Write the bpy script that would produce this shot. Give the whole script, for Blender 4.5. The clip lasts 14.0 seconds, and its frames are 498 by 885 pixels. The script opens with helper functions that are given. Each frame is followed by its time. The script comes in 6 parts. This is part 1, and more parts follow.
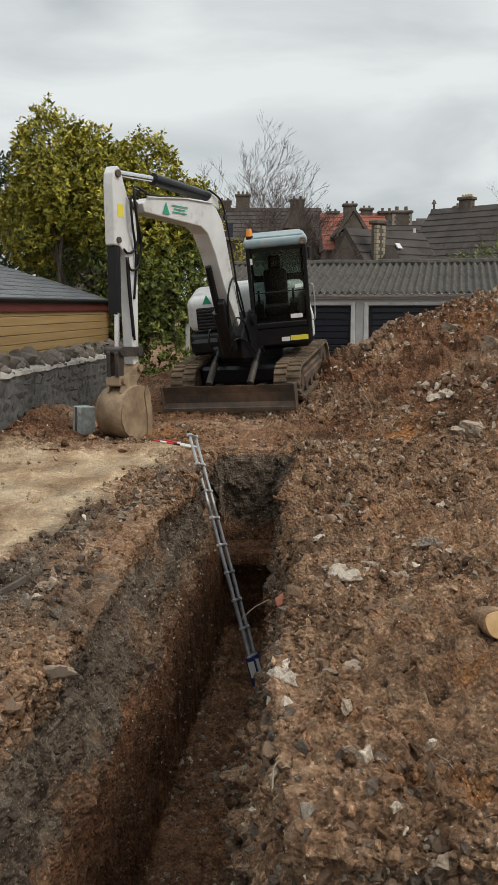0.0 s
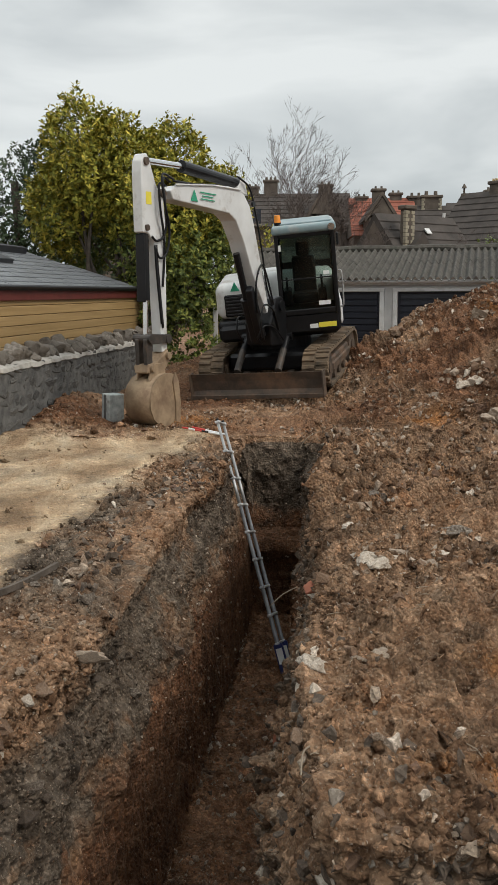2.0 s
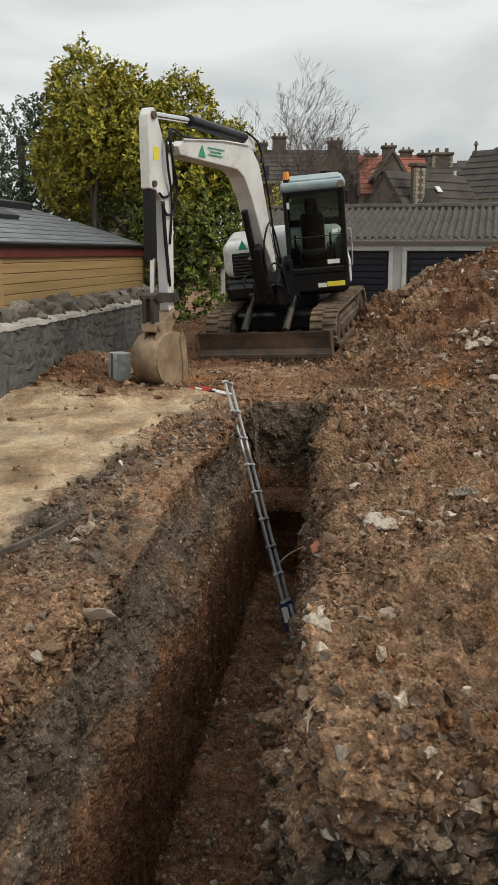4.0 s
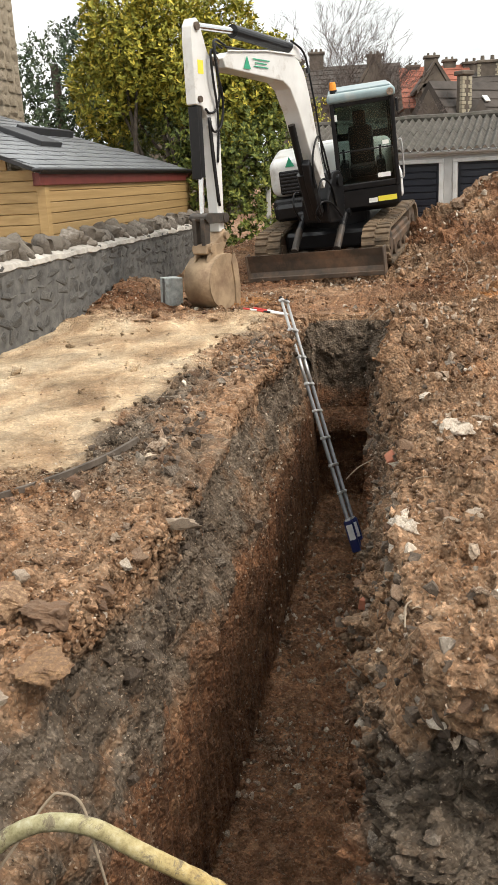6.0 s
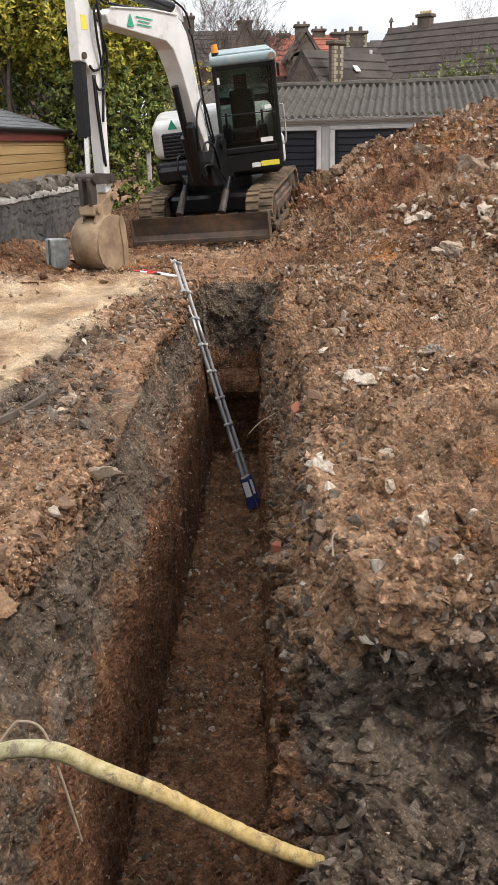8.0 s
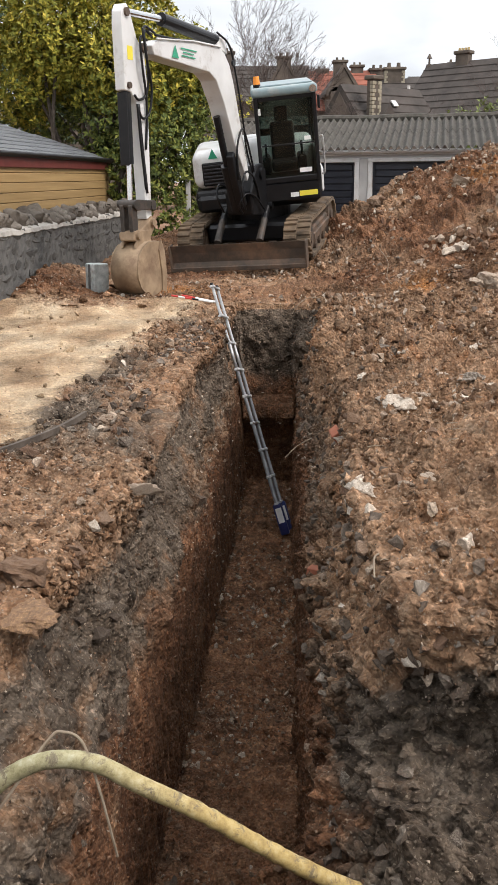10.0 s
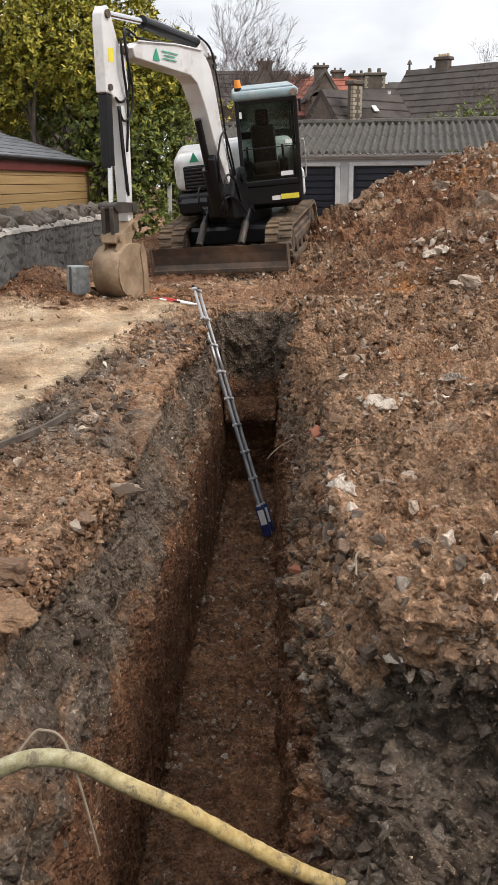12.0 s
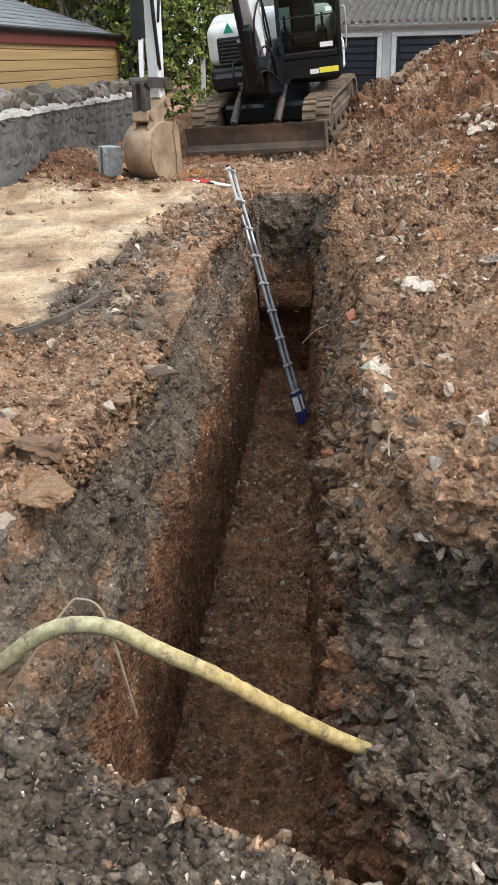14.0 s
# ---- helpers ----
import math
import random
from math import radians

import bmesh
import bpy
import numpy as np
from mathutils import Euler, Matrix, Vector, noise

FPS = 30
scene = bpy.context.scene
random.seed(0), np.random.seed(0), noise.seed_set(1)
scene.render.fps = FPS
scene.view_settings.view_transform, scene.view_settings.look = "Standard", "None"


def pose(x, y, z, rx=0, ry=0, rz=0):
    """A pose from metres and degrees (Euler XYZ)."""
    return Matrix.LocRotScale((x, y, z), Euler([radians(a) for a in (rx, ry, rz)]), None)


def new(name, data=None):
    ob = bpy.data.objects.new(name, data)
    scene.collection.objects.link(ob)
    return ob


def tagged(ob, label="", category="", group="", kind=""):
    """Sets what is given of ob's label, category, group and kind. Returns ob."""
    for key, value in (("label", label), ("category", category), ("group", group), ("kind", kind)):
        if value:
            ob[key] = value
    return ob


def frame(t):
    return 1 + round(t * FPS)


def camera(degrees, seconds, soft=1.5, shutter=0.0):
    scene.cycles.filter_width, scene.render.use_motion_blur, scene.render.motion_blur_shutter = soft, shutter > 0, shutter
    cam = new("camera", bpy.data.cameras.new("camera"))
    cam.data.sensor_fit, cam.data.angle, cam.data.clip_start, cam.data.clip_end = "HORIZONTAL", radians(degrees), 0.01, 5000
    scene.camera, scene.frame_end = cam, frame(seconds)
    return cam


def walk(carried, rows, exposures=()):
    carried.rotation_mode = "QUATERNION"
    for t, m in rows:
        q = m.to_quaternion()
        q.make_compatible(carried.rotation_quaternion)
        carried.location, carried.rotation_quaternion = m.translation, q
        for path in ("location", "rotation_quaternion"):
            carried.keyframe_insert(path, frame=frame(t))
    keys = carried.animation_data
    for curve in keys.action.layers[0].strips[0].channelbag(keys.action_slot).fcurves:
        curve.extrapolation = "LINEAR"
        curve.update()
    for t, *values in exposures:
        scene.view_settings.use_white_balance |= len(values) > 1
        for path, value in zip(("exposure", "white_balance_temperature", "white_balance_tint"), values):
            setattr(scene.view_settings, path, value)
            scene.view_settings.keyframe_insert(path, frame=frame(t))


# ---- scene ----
cam = camera(31.7, 14.0)
METRES, EYE, TILT, LEAN, TURN = 1.0, 1.8, -8.8, 0.0, 0.0
ROWS = [
    (0.0, 0.0, 0.0, 0.0, 0.0, 0.0, -0.0),
    (0.5, 0.0063, -0.0157, -0.0025, -1.16, -0.11, -0.09),
    (1.0, 0.005, -0.0193, -0.001, -0.46, 0.01, -0.01),
    (1.5, -0.0057, -0.0254, 0.0089, 1.55, 0.3, -0.0),
    (2.0, -0.0055, -0.0102, 0.0062, 1.81, -0.86, -0.01),
    (4.5, -0.0294, 0.0211, -0.0002, 2.27, -4.65, -0.41),
    (5.0, -0.0774, 0.0757, -0.0578, 1.55, -6.71, 0.62),
    (5.5, -0.1811, 0.0903, -0.0982, 1.3, -8.5, 2.0),
    (6.0, -0.195, 0.0576, -0.135, 4.92, -7.86, 1.89),
    (6.5, -0.148, -0.0257, -0.19, 5.43, -7.99, 1.88),
    (7.0, -0.2639, -0.0519, -0.234, 0.17, -9.09, 3.47),
    (7.5, -0.3831, -0.0698, -0.237, -4.15, -10.72, 2.84),
    (8.0, -0.4255, -0.0949, -0.2272, -3.31, -10.03, 1.83),
    (8.5, -0.4717, -0.0902, -0.2202, -1.59, -8.65, 1.45),
    (11.0, -0.4866, -0.093, -0.3099, -1.45, -7.98, 0.49),
    (11.5, -0.4841, -0.0902, -0.3081, -2.02, -7.98, 0.76),
    (12.0, -0.4839, -0.0934, -0.3055, -2.4, -7.75, 0.78),
    (12.5, -0.4836, -0.1012, -0.3024, -2.56, -7.61, 0.47),
    (13.0, -0.4846, -0.0984, -0.3051, -2.01, -8.9, 0.24),
    (13.5, -0.487, -0.0913, -0.3448, -0.63, -12.77, 0.42),
    (14.0, -0.4732, -0.0838, -0.3513, -0.09, -14.85, 1.02),
]
walk(cam, [(t, pose(0, 0, EYE, TILT, LEAN, TURN) @ pose(METRES * x, METRES * y, METRES * z, 90 + pitch, roll, yaw)) for t, x, y, z, yaw, pitch, roll in ROWS],
     exposures=[(0.0, 0.02, 6750, 10), (2.0, 0.03, 6750, 10), (4.5, 0.06, 6950, 10), (5.0, 0.55, 6950, 10), (5.5, 0.85, 7100, 11), (6.0, 0.86, 7100, 12), (6.5, 0.43, 7100, 12), (7.5, 0.50, 7000, 16), (8.0, 0.76, 6800, 16), (8.5, 0.80, 6700, 14), (11.0, 0.58, 6700, 16), (11.5, 0.56, 6750, 16), (13.0, 0.60, 6700, 16), (13.5, 0.62, 6600, 16), (14.0, 0.95, 6230, 11)])


from collections import namedtuple


# ---- light ----
def smooth(a, b, v):
    k = np.clip((v - a) / (b - a), 0, 1)
    return k * k * (3 - 2 * k)


SUN_ELEV, SUN_TURN = 46.0, 122.0
world = bpy.data.worlds.new("overcast_sky")
scene.world = world
world.use_nodes = True
wn, wl = world.node_tree.nodes, world.node_tree.links
wn.clear()
w_out, w_bg = wn.new("ShaderNodeOutputWorld"), wn.new("ShaderNodeBackground")
w_co, w_map = wn.new("ShaderNodeTexCoord"), wn.new("ShaderNodeMapping")
w_map.inputs["Scale"].default_value = (1.0, 1.0, 3.2)
w_n, w_r = wn.new("ShaderNodeTexNoise"), wn.new("ShaderNodeValToRGB")
w_n.inputs["Scale"].default_value, w_n.inputs["Detail"].default_value, w_n.inputs["Roughness"].default_value = 2.3, 5, 0.5
w_n.inputs["Distortion"].default_value = 0.4
w_r.color_ramp.elements[0].position, w_r.color_ramp.elements[0].color = 0.36, (0.50, 0.555, 0.59, 1)
w_r.color_ramp.elements[1].position, w_r.color_ramp.elements[1].color = 0.62, (0.84, 0.895, 0.92, 1)
w_sky, w_mix = wn.new("ShaderNodeTexSky"), wn.new("ShaderNodeMixRGB")
w_sky.sky_type, w_sky.sun_disc = "NISHITA", False
w_sky.sun_elevation, w_sky.sun_rotation = radians(SUN_ELEV), radians(SUN_TURN)
w_gain = wn.new("ShaderNodeMixRGB")
w_gain.blend_type, w_gain.inputs[0].default_value, w_gain.inputs[2].default_value = "MULTIPLY", 1.0, (0.1, 0.1, 0.1, 1)
w_mix.inputs[0].default_value = 0.93
wl.new(w_co.outputs["Generated"], w_map.inputs["Vector"])
wl.new(w_map.outputs[0], w_n.inputs["Vector"])
wl.new(w_n.outputs["Fac"], w_r.inputs[0])
wl.new(w_sky.outputs[0], w_gain.inputs[1])
wl.new(w_gain.outputs[0], w_mix.inputs[1])
wl.new(w_r.outputs[0], w_mix.inputs[2])
# an overcast sky is brightest overhead
w_xyz, w_up, w_mul = wn.new("ShaderNodeSeparateXYZ"), wn.new("ShaderNodeMapRange"), wn.new("ShaderNodeMixRGB")
w_up.inputs["From Min"].default_value, w_up.inputs["From Max"].default_value = 0.30, 1.0
w_up.inputs["To Min"].default_value, w_up.inputs["To Max"].default_value = 1.0, 2.1
w_mul.blend_type, w_mul.inputs[0].default_value = "MULTIPLY", 1.0
wl.new(w_co.outputs["Generated"], w_xyz.inputs[0])
wl.new(w_xyz.outputs[2], w_up.inputs["Value"])
wl.new(w_mix.outputs[0], w_mul.inputs[1])
wl.new(w_up.outputs[0], w_mul.inputs[2])
wl.new(w_mul.outputs[0], w_bg.inputs["Color"])
w_bg.inputs["Strength"].default_value = 0.95
wl.new(w_bg.outputs[0], w_out.inputs["Surface"])
sun = new("sun", bpy.data.lights.new("sun", "SUN"))
sun.data.energy, sun.data.angle, sun.data.color = 1.5, radians(16), (1.0, 0.96, 0.9)
sun.matrix_world = Matrix.Translation((0, 0, 30)) @ Euler((radians(90 - SUN_ELEV), 0, radians(180 - SUN_TURN))).to_matrix().to_4x4()


# ---- materials ----
Mat = namedtuple("Mat", "m nodes links bsdf")


def material(name, rough=0.8, metal=0.0):
    m = bpy.data.materials.new(name)
    m.use_nodes = True
    nt = m.node_tree
    b = nt.nodes["Principled BSDF"]
    b.inputs["Roughness"].default_value, b.inputs["Metallic"].default_value = rough, metal
    return Mat(m, nt.nodes, nt.links, b)


def tex_noise(k, scale, detail=4, rough=0.55, coord="Object", stretch=None, dist=0.0):
    co = k.nodes.new("ShaderNodeTexCoord")
    n = k.nodes.new("ShaderNodeTexNoise")
    n.inputs["Scale"].default_value, n.inputs["Detail"].default_value, n.inputs["Roughness"].default_value = scale, detail, rough
    n.inputs["Distortion"].default_value = dist
    src = co.outputs[coord]
    if stretch:
        mp = k.nodes.new("ShaderNodeMapping")
        mp.inputs["Scale"].default_value = stretch
        k.links.new(src, mp.inputs["Vector"])
        src = mp.outputs[0]
    k.links.new(src, n.inputs["Vector"])
    return n.outputs["Fac"]


def ramp(k, fac, *stops):
    r = k.nodes.new("ShaderNodeValToRGB")
    el = r.color_ramp.elements
    while len(el) < len(stops):
        el.new(0.5)
    for e, (p, c) in zip(el, stops):
        e.position, e.color = p, (*c, 1) if len(c) == 3 else c
    k.links.new(fac, r.inputs[0])
    return r.outputs[0]


def gray(v):
    return (v, v, v)


def mix(k, fac, a, b, mode="MIX"):
    n = k.nodes.new("ShaderNodeMixRGB")
    n.blend_type = mode
    for i, v in enumerate((fac, a, b)):
        if hasattr(v, "links"):
            k.links.new(v, n.inputs[i])
        else:
            n.inputs[i].default_value = v if i == 0 else (*v, 1)
    return n.outputs[0]


def bump(k, height, strength=0.5, dist=0.01):
    n = k.nodes.new("ShaderNodeBump")
    n.inputs["Strength"].default_value, n.inputs["Distance"].default_value = strength, dist
    k.links.new(height, n.inputs["Height"])
    k.links.new(n.outputs[0], k.bsdf.inputs["Normal"])


def attr(k, name):
    n = k.nodes.new("ShaderNodeAttribute")
    n.attribute_name = name
    return n.outputs["Fac"]


def simple(name, c1, c2, scale=6.0, rough=0.7, metal=0.0, bump_d=0.003, bump_scale=40.0, random_tint=0.0, dirt=None, dirt_amount=0.5, stretch=None, rough_var=0.0):
    k = material(name, rough, metal)
    col = ramp(k, tex_noise(k, scale, 5, 0.6, stretch=stretch), (0.3, c1), (0.7, c2))
    if random_tint:
        oi = k.nodes.new("ShaderNodeObjectInfo")
        col = mix(k, 1.0, col, ramp(k, oi.outputs["Random"], (0.0, gray(1 - random_tint)), (1.0, gray(1.0))), "MULTIPLY")
    if dirt:
        f = ramp(k, tex_noise(k, scale * 0.6, 7, 0.7), (0.62 - dirt_amount * 0.35, gray(0)), (0.80 - dirt_amount * 0.25, gray(1)))
        col = mix(k, f, col, dirt)
    k.links.new(col, k.bsdf.inputs["Base Color"])
    if rough_var:
        k.links.new(ramp(k, tex_noise(k, scale * 2, 3), (0.3, gray(rough - rough_var)), (0.7, gray(min(1, rough + rough_var)))), k.bsdf.inputs["Roughness"])
    if bump_d:
        bump(k, tex_noise(k, bump_scale, 5, 0.6, stretch=stretch), 0.6, bump_d)
    return k.m


def cells(k, scale, dist=False):
    """Random value per cell, or the distance to its middle: grains and chips of about 1 / scale metres."""
    co = k.nodes.new("ShaderNodeTexCoord")
    v = k.nodes.new("ShaderNodeTexVoronoi")
    v.inputs["Scale"].default_value = scale
    n = k.nodes.new("ShaderNodeTexNoise")
    n.inputs["Scale"].default_value, n.inputs["Detail"].default_value = scale * 0.6, 2
    m = k.nodes.new("ShaderNodeMixRGB")
    m.blend_type, m.inputs[0].default_value = "ADD", 0.5 / scale
    k.links.new(co.outputs["Object"], m.inputs[1])
    k.links.new(co.outputs["Object"], n.inputs["Vector"])
    k.links.new(n.outputs["Color"], m.inputs[2])
    k.links.new(m.outputs[0], v.inputs["Vector"])
    if dist:
        return v.outputs["Distance"]
    sp = k.nodes.new("ShaderNodeSeparateColor")
    k.links.new(v.outputs["Color"], sp.inputs[0])
    return sp.outputs[0]


def soil_material():
    """Soil in layers: brown topsoil, pale sandy dust, dark ashy rubble and red clay, with grit and chips."""
    k = material("layered_soil", 0.92)
    k.bsdf.inputs["Specular IOR Level"].default_value = 0.25
    big, mid, fine = tex_noise(k, 0.8, 6, 0.62), tex_noise(k, 6.0, 8, 0.7), tex_noise(k, 45.0, 6, 0.7)
    brown = ramp(k, mid, (0.25, (0.115, 0.057, 0.029)), (0.43, (0.222, 0.124, 0.069)), (0.58, (0.310, 0.194, 0.118)), (0.78, (0.42, 0.295, 0.200)))
    orange = ramp(k, big, (0.54, gray(0)), (0.68, gray(0.8)))
    brown = mix(k, orange, brown, mix(k, 0.6, brown, (0.26, 0.105, 0.036)))
    sand = ramp(k, tex_noise(k, 1.7, 10, 0.62, dist=0.5, stretch=(1.0, 0.45, 1.0)), (0.30, (0.22, 0.135, 0.075)), (0.41, (0.34, 0.225, 0.132)), (0.52, (0.46, 0.335, 0.212)), (0.63, (0.52, 0.405, 0.275)), (0.76, (0.35, 0.30, 0.235)))
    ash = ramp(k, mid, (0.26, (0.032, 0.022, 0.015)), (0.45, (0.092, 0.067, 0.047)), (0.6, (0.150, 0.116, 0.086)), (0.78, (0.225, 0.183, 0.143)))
    clay = ramp(k, mid, (0.25, (0.070, 0.030, 0.016)), (0.45, (0.145, 0.066, 0.032)), (0.6, (0.195, 0.098, 0.052)), (0.78, (0.25, 0.148, 0.092)))
    floor = ramp(k, mid, (0.25, (0.125, 0.056, 0.028)), (0.48, (0.220, 0.108, 0.056)), (0.75, (0.33, 0.195, 0.116)))
    rust = ramp(k, mid, (0.25, (0.16, 0.062, 0.022)), (0.48, (0.30, 0.130, 0.046)), (0.75, (0.40, 0.215, 0.095)))
    col = brown
    for name, c in (("rust", rust), ("sand", sand), ("ash", ash), ("clay", clay), ("bed", floor)):
        a = attr(k, name)
        e = k.nodes.new("ShaderNodeMath")
        e.operation = "ADD"
        k.links.new(a, e.inputs[0])
        k.links.new(ramp(k, mid, (0.3, gray(0)), (0.7, gray(0.5))), e.inputs[1])
        col = mix(k, ramp(k, e.outputs[0], (0.45, gray(0)), (0.9, gray(1))), col, c)
    coarse, grain = cells(k, 26.0), cells(k, 85.0)
    loose = ramp(k, attr(k, "sand"), (0.2, gray(1.0)), (0.8, gray(0.42)))
    patch = tex_noise(k, 1.9, 5, 0.6, dist=0.6)
    col = mix(k, 1.0, col, ramp(k, patch, (0.32, gray(0.58)), (0.5, gray(1.0)), (0.68, gray(1.28))), "MULTIPLY")
    col = mix(k, loose, col, ramp(k, coarse, (0.0, gray(0.74)), (0.8, gray(1.08)), (1.0, gray(1.45))), "MULTIPLY")
    col = mix(k, loose, col, ramp(k, grain, (0.0, gray(0.76)), (0.82, gray(1.08)), (1.0, gray(1.55))), "MULTIPLY")
    col = mix(k, ramp(k, cells(k, 140.0), (0.95, gray(0)), (0.965, gray(0.45))), col, (0.34, 0.28, 0.215))
    isl = k.nodes.new("ShaderNodeNewGeometry")
    col = mix(k, 1.0, col, ramp(k, isl.outputs["Random Per Island"], (0.0, (0.48, 0.44, 0.40)), (0.45, gray(0.92)), (0.85, (1.12, 1.12, 1.12)), (1.0, (1.6, 1.6, 1.6))), "MULTIPLY")
    k.links.new(col, k.bsdf.inputs["Base Color"])
    h = k.nodes.new("ShaderNodeMath")
    h.operation = "ADD"
    k.links.new(fine, h.inputs[0])
    h2 = k.nodes.new("ShaderNodeMath")
    h2.operation = "MULTIPLY_ADD"
    k.links.new(cells(k, 42.0, True), h2.inputs[0])
    h2.inputs[1].default_value = -1.1
    k.links.new(tex_noise(k, 15.0, 7, 0.72), h2.inputs[2])
    k.links.new(h2.outputs[0], h.inputs[1])
    bump(k, h.outputs[0], 1.0, 0.017)
    return k.m


def stone_material(name, a, b, c, mud_colour=(0.17, 0.095, 0.053), mud_from=0.36):
    k = material(name, 0.88)
    oi = k.nodes.new("ShaderNodeNewGeometry")
    ob = k.nodes.new("ShaderNodeObjectInfo")
    s = k.nodes.new("ShaderNodeMath")
    s.operation = "ADD"
    k.links.new(oi.outputs["Random Per Island"], s.inputs[0])
    k.links.new(ob.outputs["Random"], s.inputs[1])
    f = k.nodes.new("ShaderNodeMath")
    f.operation = "FRACT"
    k.links.new(s.outputs[0], f.inputs[0])
    col = ramp(k, f.outputs[0], (0.0, a), (0.5, b), (0.97, c))
    n = tex_noise(k, 22.0, 6, 0.65)
    col = mix(k, 1.0, col, ramp(k, n, (0.3, gray(0.75)), (0.7, gray(1.1))), "MULTIPLY")
    mud = ramp(k, tex_noise(k, 7.0, 5, 0.6), (mud_from, gray(0)), (mud_from + 0.2, gray(0.9)))
    col = mix(k, mud, col, mud_colour)
    col = mix(k, 1.0, col, ramp(k, cells(k, 120.0), (0.0, gray(0.72)), (0.7, gray(1.02)), (1.0, gray(1.5))), "MULTIPLY")
    k.links.new(col, k.bsdf.inputs["Base Color"])
    bump(k, n, 0.8, 0.012)
    return k.m


SOIL = soil_material()
RUBBLE = stone_material("rubble_stone", (0.095, 0.048, 0.028), (0.21, 0.132, 0.083), (0.42, 0.33, 0.245), mud_from=0.42)
ASH_STONE = stone_material("ashy_stone", (0.045, 0.032, 0.023), (0.125, 0.094, 0.069), (0.33, 0.28, 0.225), (0.080, 0.054, 0.036))
PALE_STONE = stone_material("pale_limestone", (0.30, 0.225, 0.160), (0.385, 0.305, 0.232), (0.56, 0.48, 0.39), (0.265, 0.179, 0.117), 0.52)
WHITE = simple("white_machine_paint", (0.58, 0.575, 0.56), (0.68, 0.68, 0.665), 3, 0.35, bump_d=0, dirt=(0.30, 0.25, 0.20), dirt_amount=0.2)
BLACK = simple("black_machine_paint", (0.005, 0.005, 0.006), (0.010, 0.010, 0.011), 5, 0.38, bump_d=0.001, dirt=(0.03, 0.025, 0.02), dirt_amount=0.1)
BLACK.node_tree.nodes["Principled BSDF"].inputs["Specular IOR Level"].default_value = 0.28
RUBBER = simple("dusty_track_rubber", (0.05, 0.038, 0.027), (0.22, 0.150, 0.092), 4, 0.9, bump_d=0.006)
MUDDY_STEEL = simple("muddy_steel", (0.045, 0.036, 0.030), (0.12, 0.085, 0.06), 3, 0.7, 0.2, 0.004, dirt=(0.20, 0.12, 0.075), dirt_amount=0.4)
BUCKET_STEEL = simple("soil_stained_bucket_steel", (0.19, 0.128, 0.078), (0.37, 0.265, 0.165), 5, 0.7, 0.1, 0.003, dirt=(0.15, 0.085, 0.052), dirt_amount=0.3)
TEAL = simple("pale_teal_roof_paint", (0.17, 0.235, 0.25), (0.24, 0.315, 0.325), 4, 0.4, bump_d=0, dirt=(0.34, 0.34, 0.32), dirt_amount=0.3)
CHROME = simple("chromed_rod", (0.6, 0.6, 0.6), (0.7, 0.7, 0.7), 4, 0.2, 1.0, 0)
ALU = simple("worn_aluminium", (0.34, 0.34, 0.34), (0.54, 0.54, 0.53), 9, 0.45, 0.6, 0.001, dirt=(0.22, 0.18, 0.14), dirt_amount=0.15)
AMBER = simple("amber_lens", (0.75, 0.22, 0.02), (0.85, 0.30, 0.04), 6, 0.25, bump_d=0)
YELLOW = simple("yellow_sticker", (0.75, 0.62, 0.05), (0.8, 0.68, 0.08), 9, 0.5, bump_d=0)
LABEL_WHITE = simple("white_sticker", (0.7, 0.7, 0.68), (0.8, 0.8, 0.78), 9, 0.5, bump_d=0)
GREEN = simple("green_lettering", (0.01, 0.26, 0.14), (0.02, 0.32, 0.18), 9, 0.5, bump_d=0)
RED = simple("red_paint", (0.45, 0.035, 0.03), (0.55, 0.05, 0.04), 9, 0.6, bump_d=0)
WALL_STONE = stone_material("grey_wall_stone", (0.040, 0.040, 0.040), (0.078, 0.076, 0.072), (0.16, 0.15, 0.135), (0.085, 0.080, 0.072))
COPING = stone_material("brown_grey_coping_stone", (0.075, 0.062, 0.051), (0.150, 0.127, 0.103), (0.29, 0.255, 0.215), (0.12, 0.100, 0.080))
MORTAR = simple("grey_lime_mortar", (0.055, 0.054, 0.052), (0.15, 0.144, 0.134), 7, 0.95, bump_d=0.014, bump_scale=26)
PALE_MORTAR = simple("fresh_pale_mortar", (0.26, 0.243, 0.215), (0.52, 0.485, 0.435), 4, 0.95, bump_d=0.012, bump_scale=24, dirt=(0.15, 0.14, 0.12), dirt_amount=0.35)
TIMBER = simple("honey_stained_timber", (0.31, 0.195, 0.078), (0.46, 0.305, 0.135), 3.0, 0.6, bump_d=0.002, random_tint=0.18, stretch=(1, 0.12, 6))
RED_BOARD = simple("dark_red_fascia_paint", (0.105, 0.020, 0.016), (0.15, 0.030, 0.023), 5, 0.55, bump_d=0.001)
# Timber darkened in its colour for the shadow lines between planks.
GAP_SHADE_TIMBER = simple("timber_with_gap_shade", (0.10, 0.06, 0.025), (0.15, 0.095, 0.04), 4, 0.8, bump_d=0.001)
SLATE = simple("blue_grey_slate", (0.12, 0.127, 0.138), (0.22, 0.23, 0.24), 4, 0.42, bump_d=0.003, random_tint=0.25)
DARK_TRIM = simple("dark_gutter_plastic", (0.012, 0.012, 0.014), (0.025, 0.025, 0.028), 5, 0.5, bump_d=0)
ASBESTOS = simple("weathered_cement_sheet", (0.038, 0.033, 0.027), (0.115, 0.102, 0.086), 7, 0.95, bump_d=0.002, dirt=(0.04, 0.042, 0.03), dirt_amount=0.35)
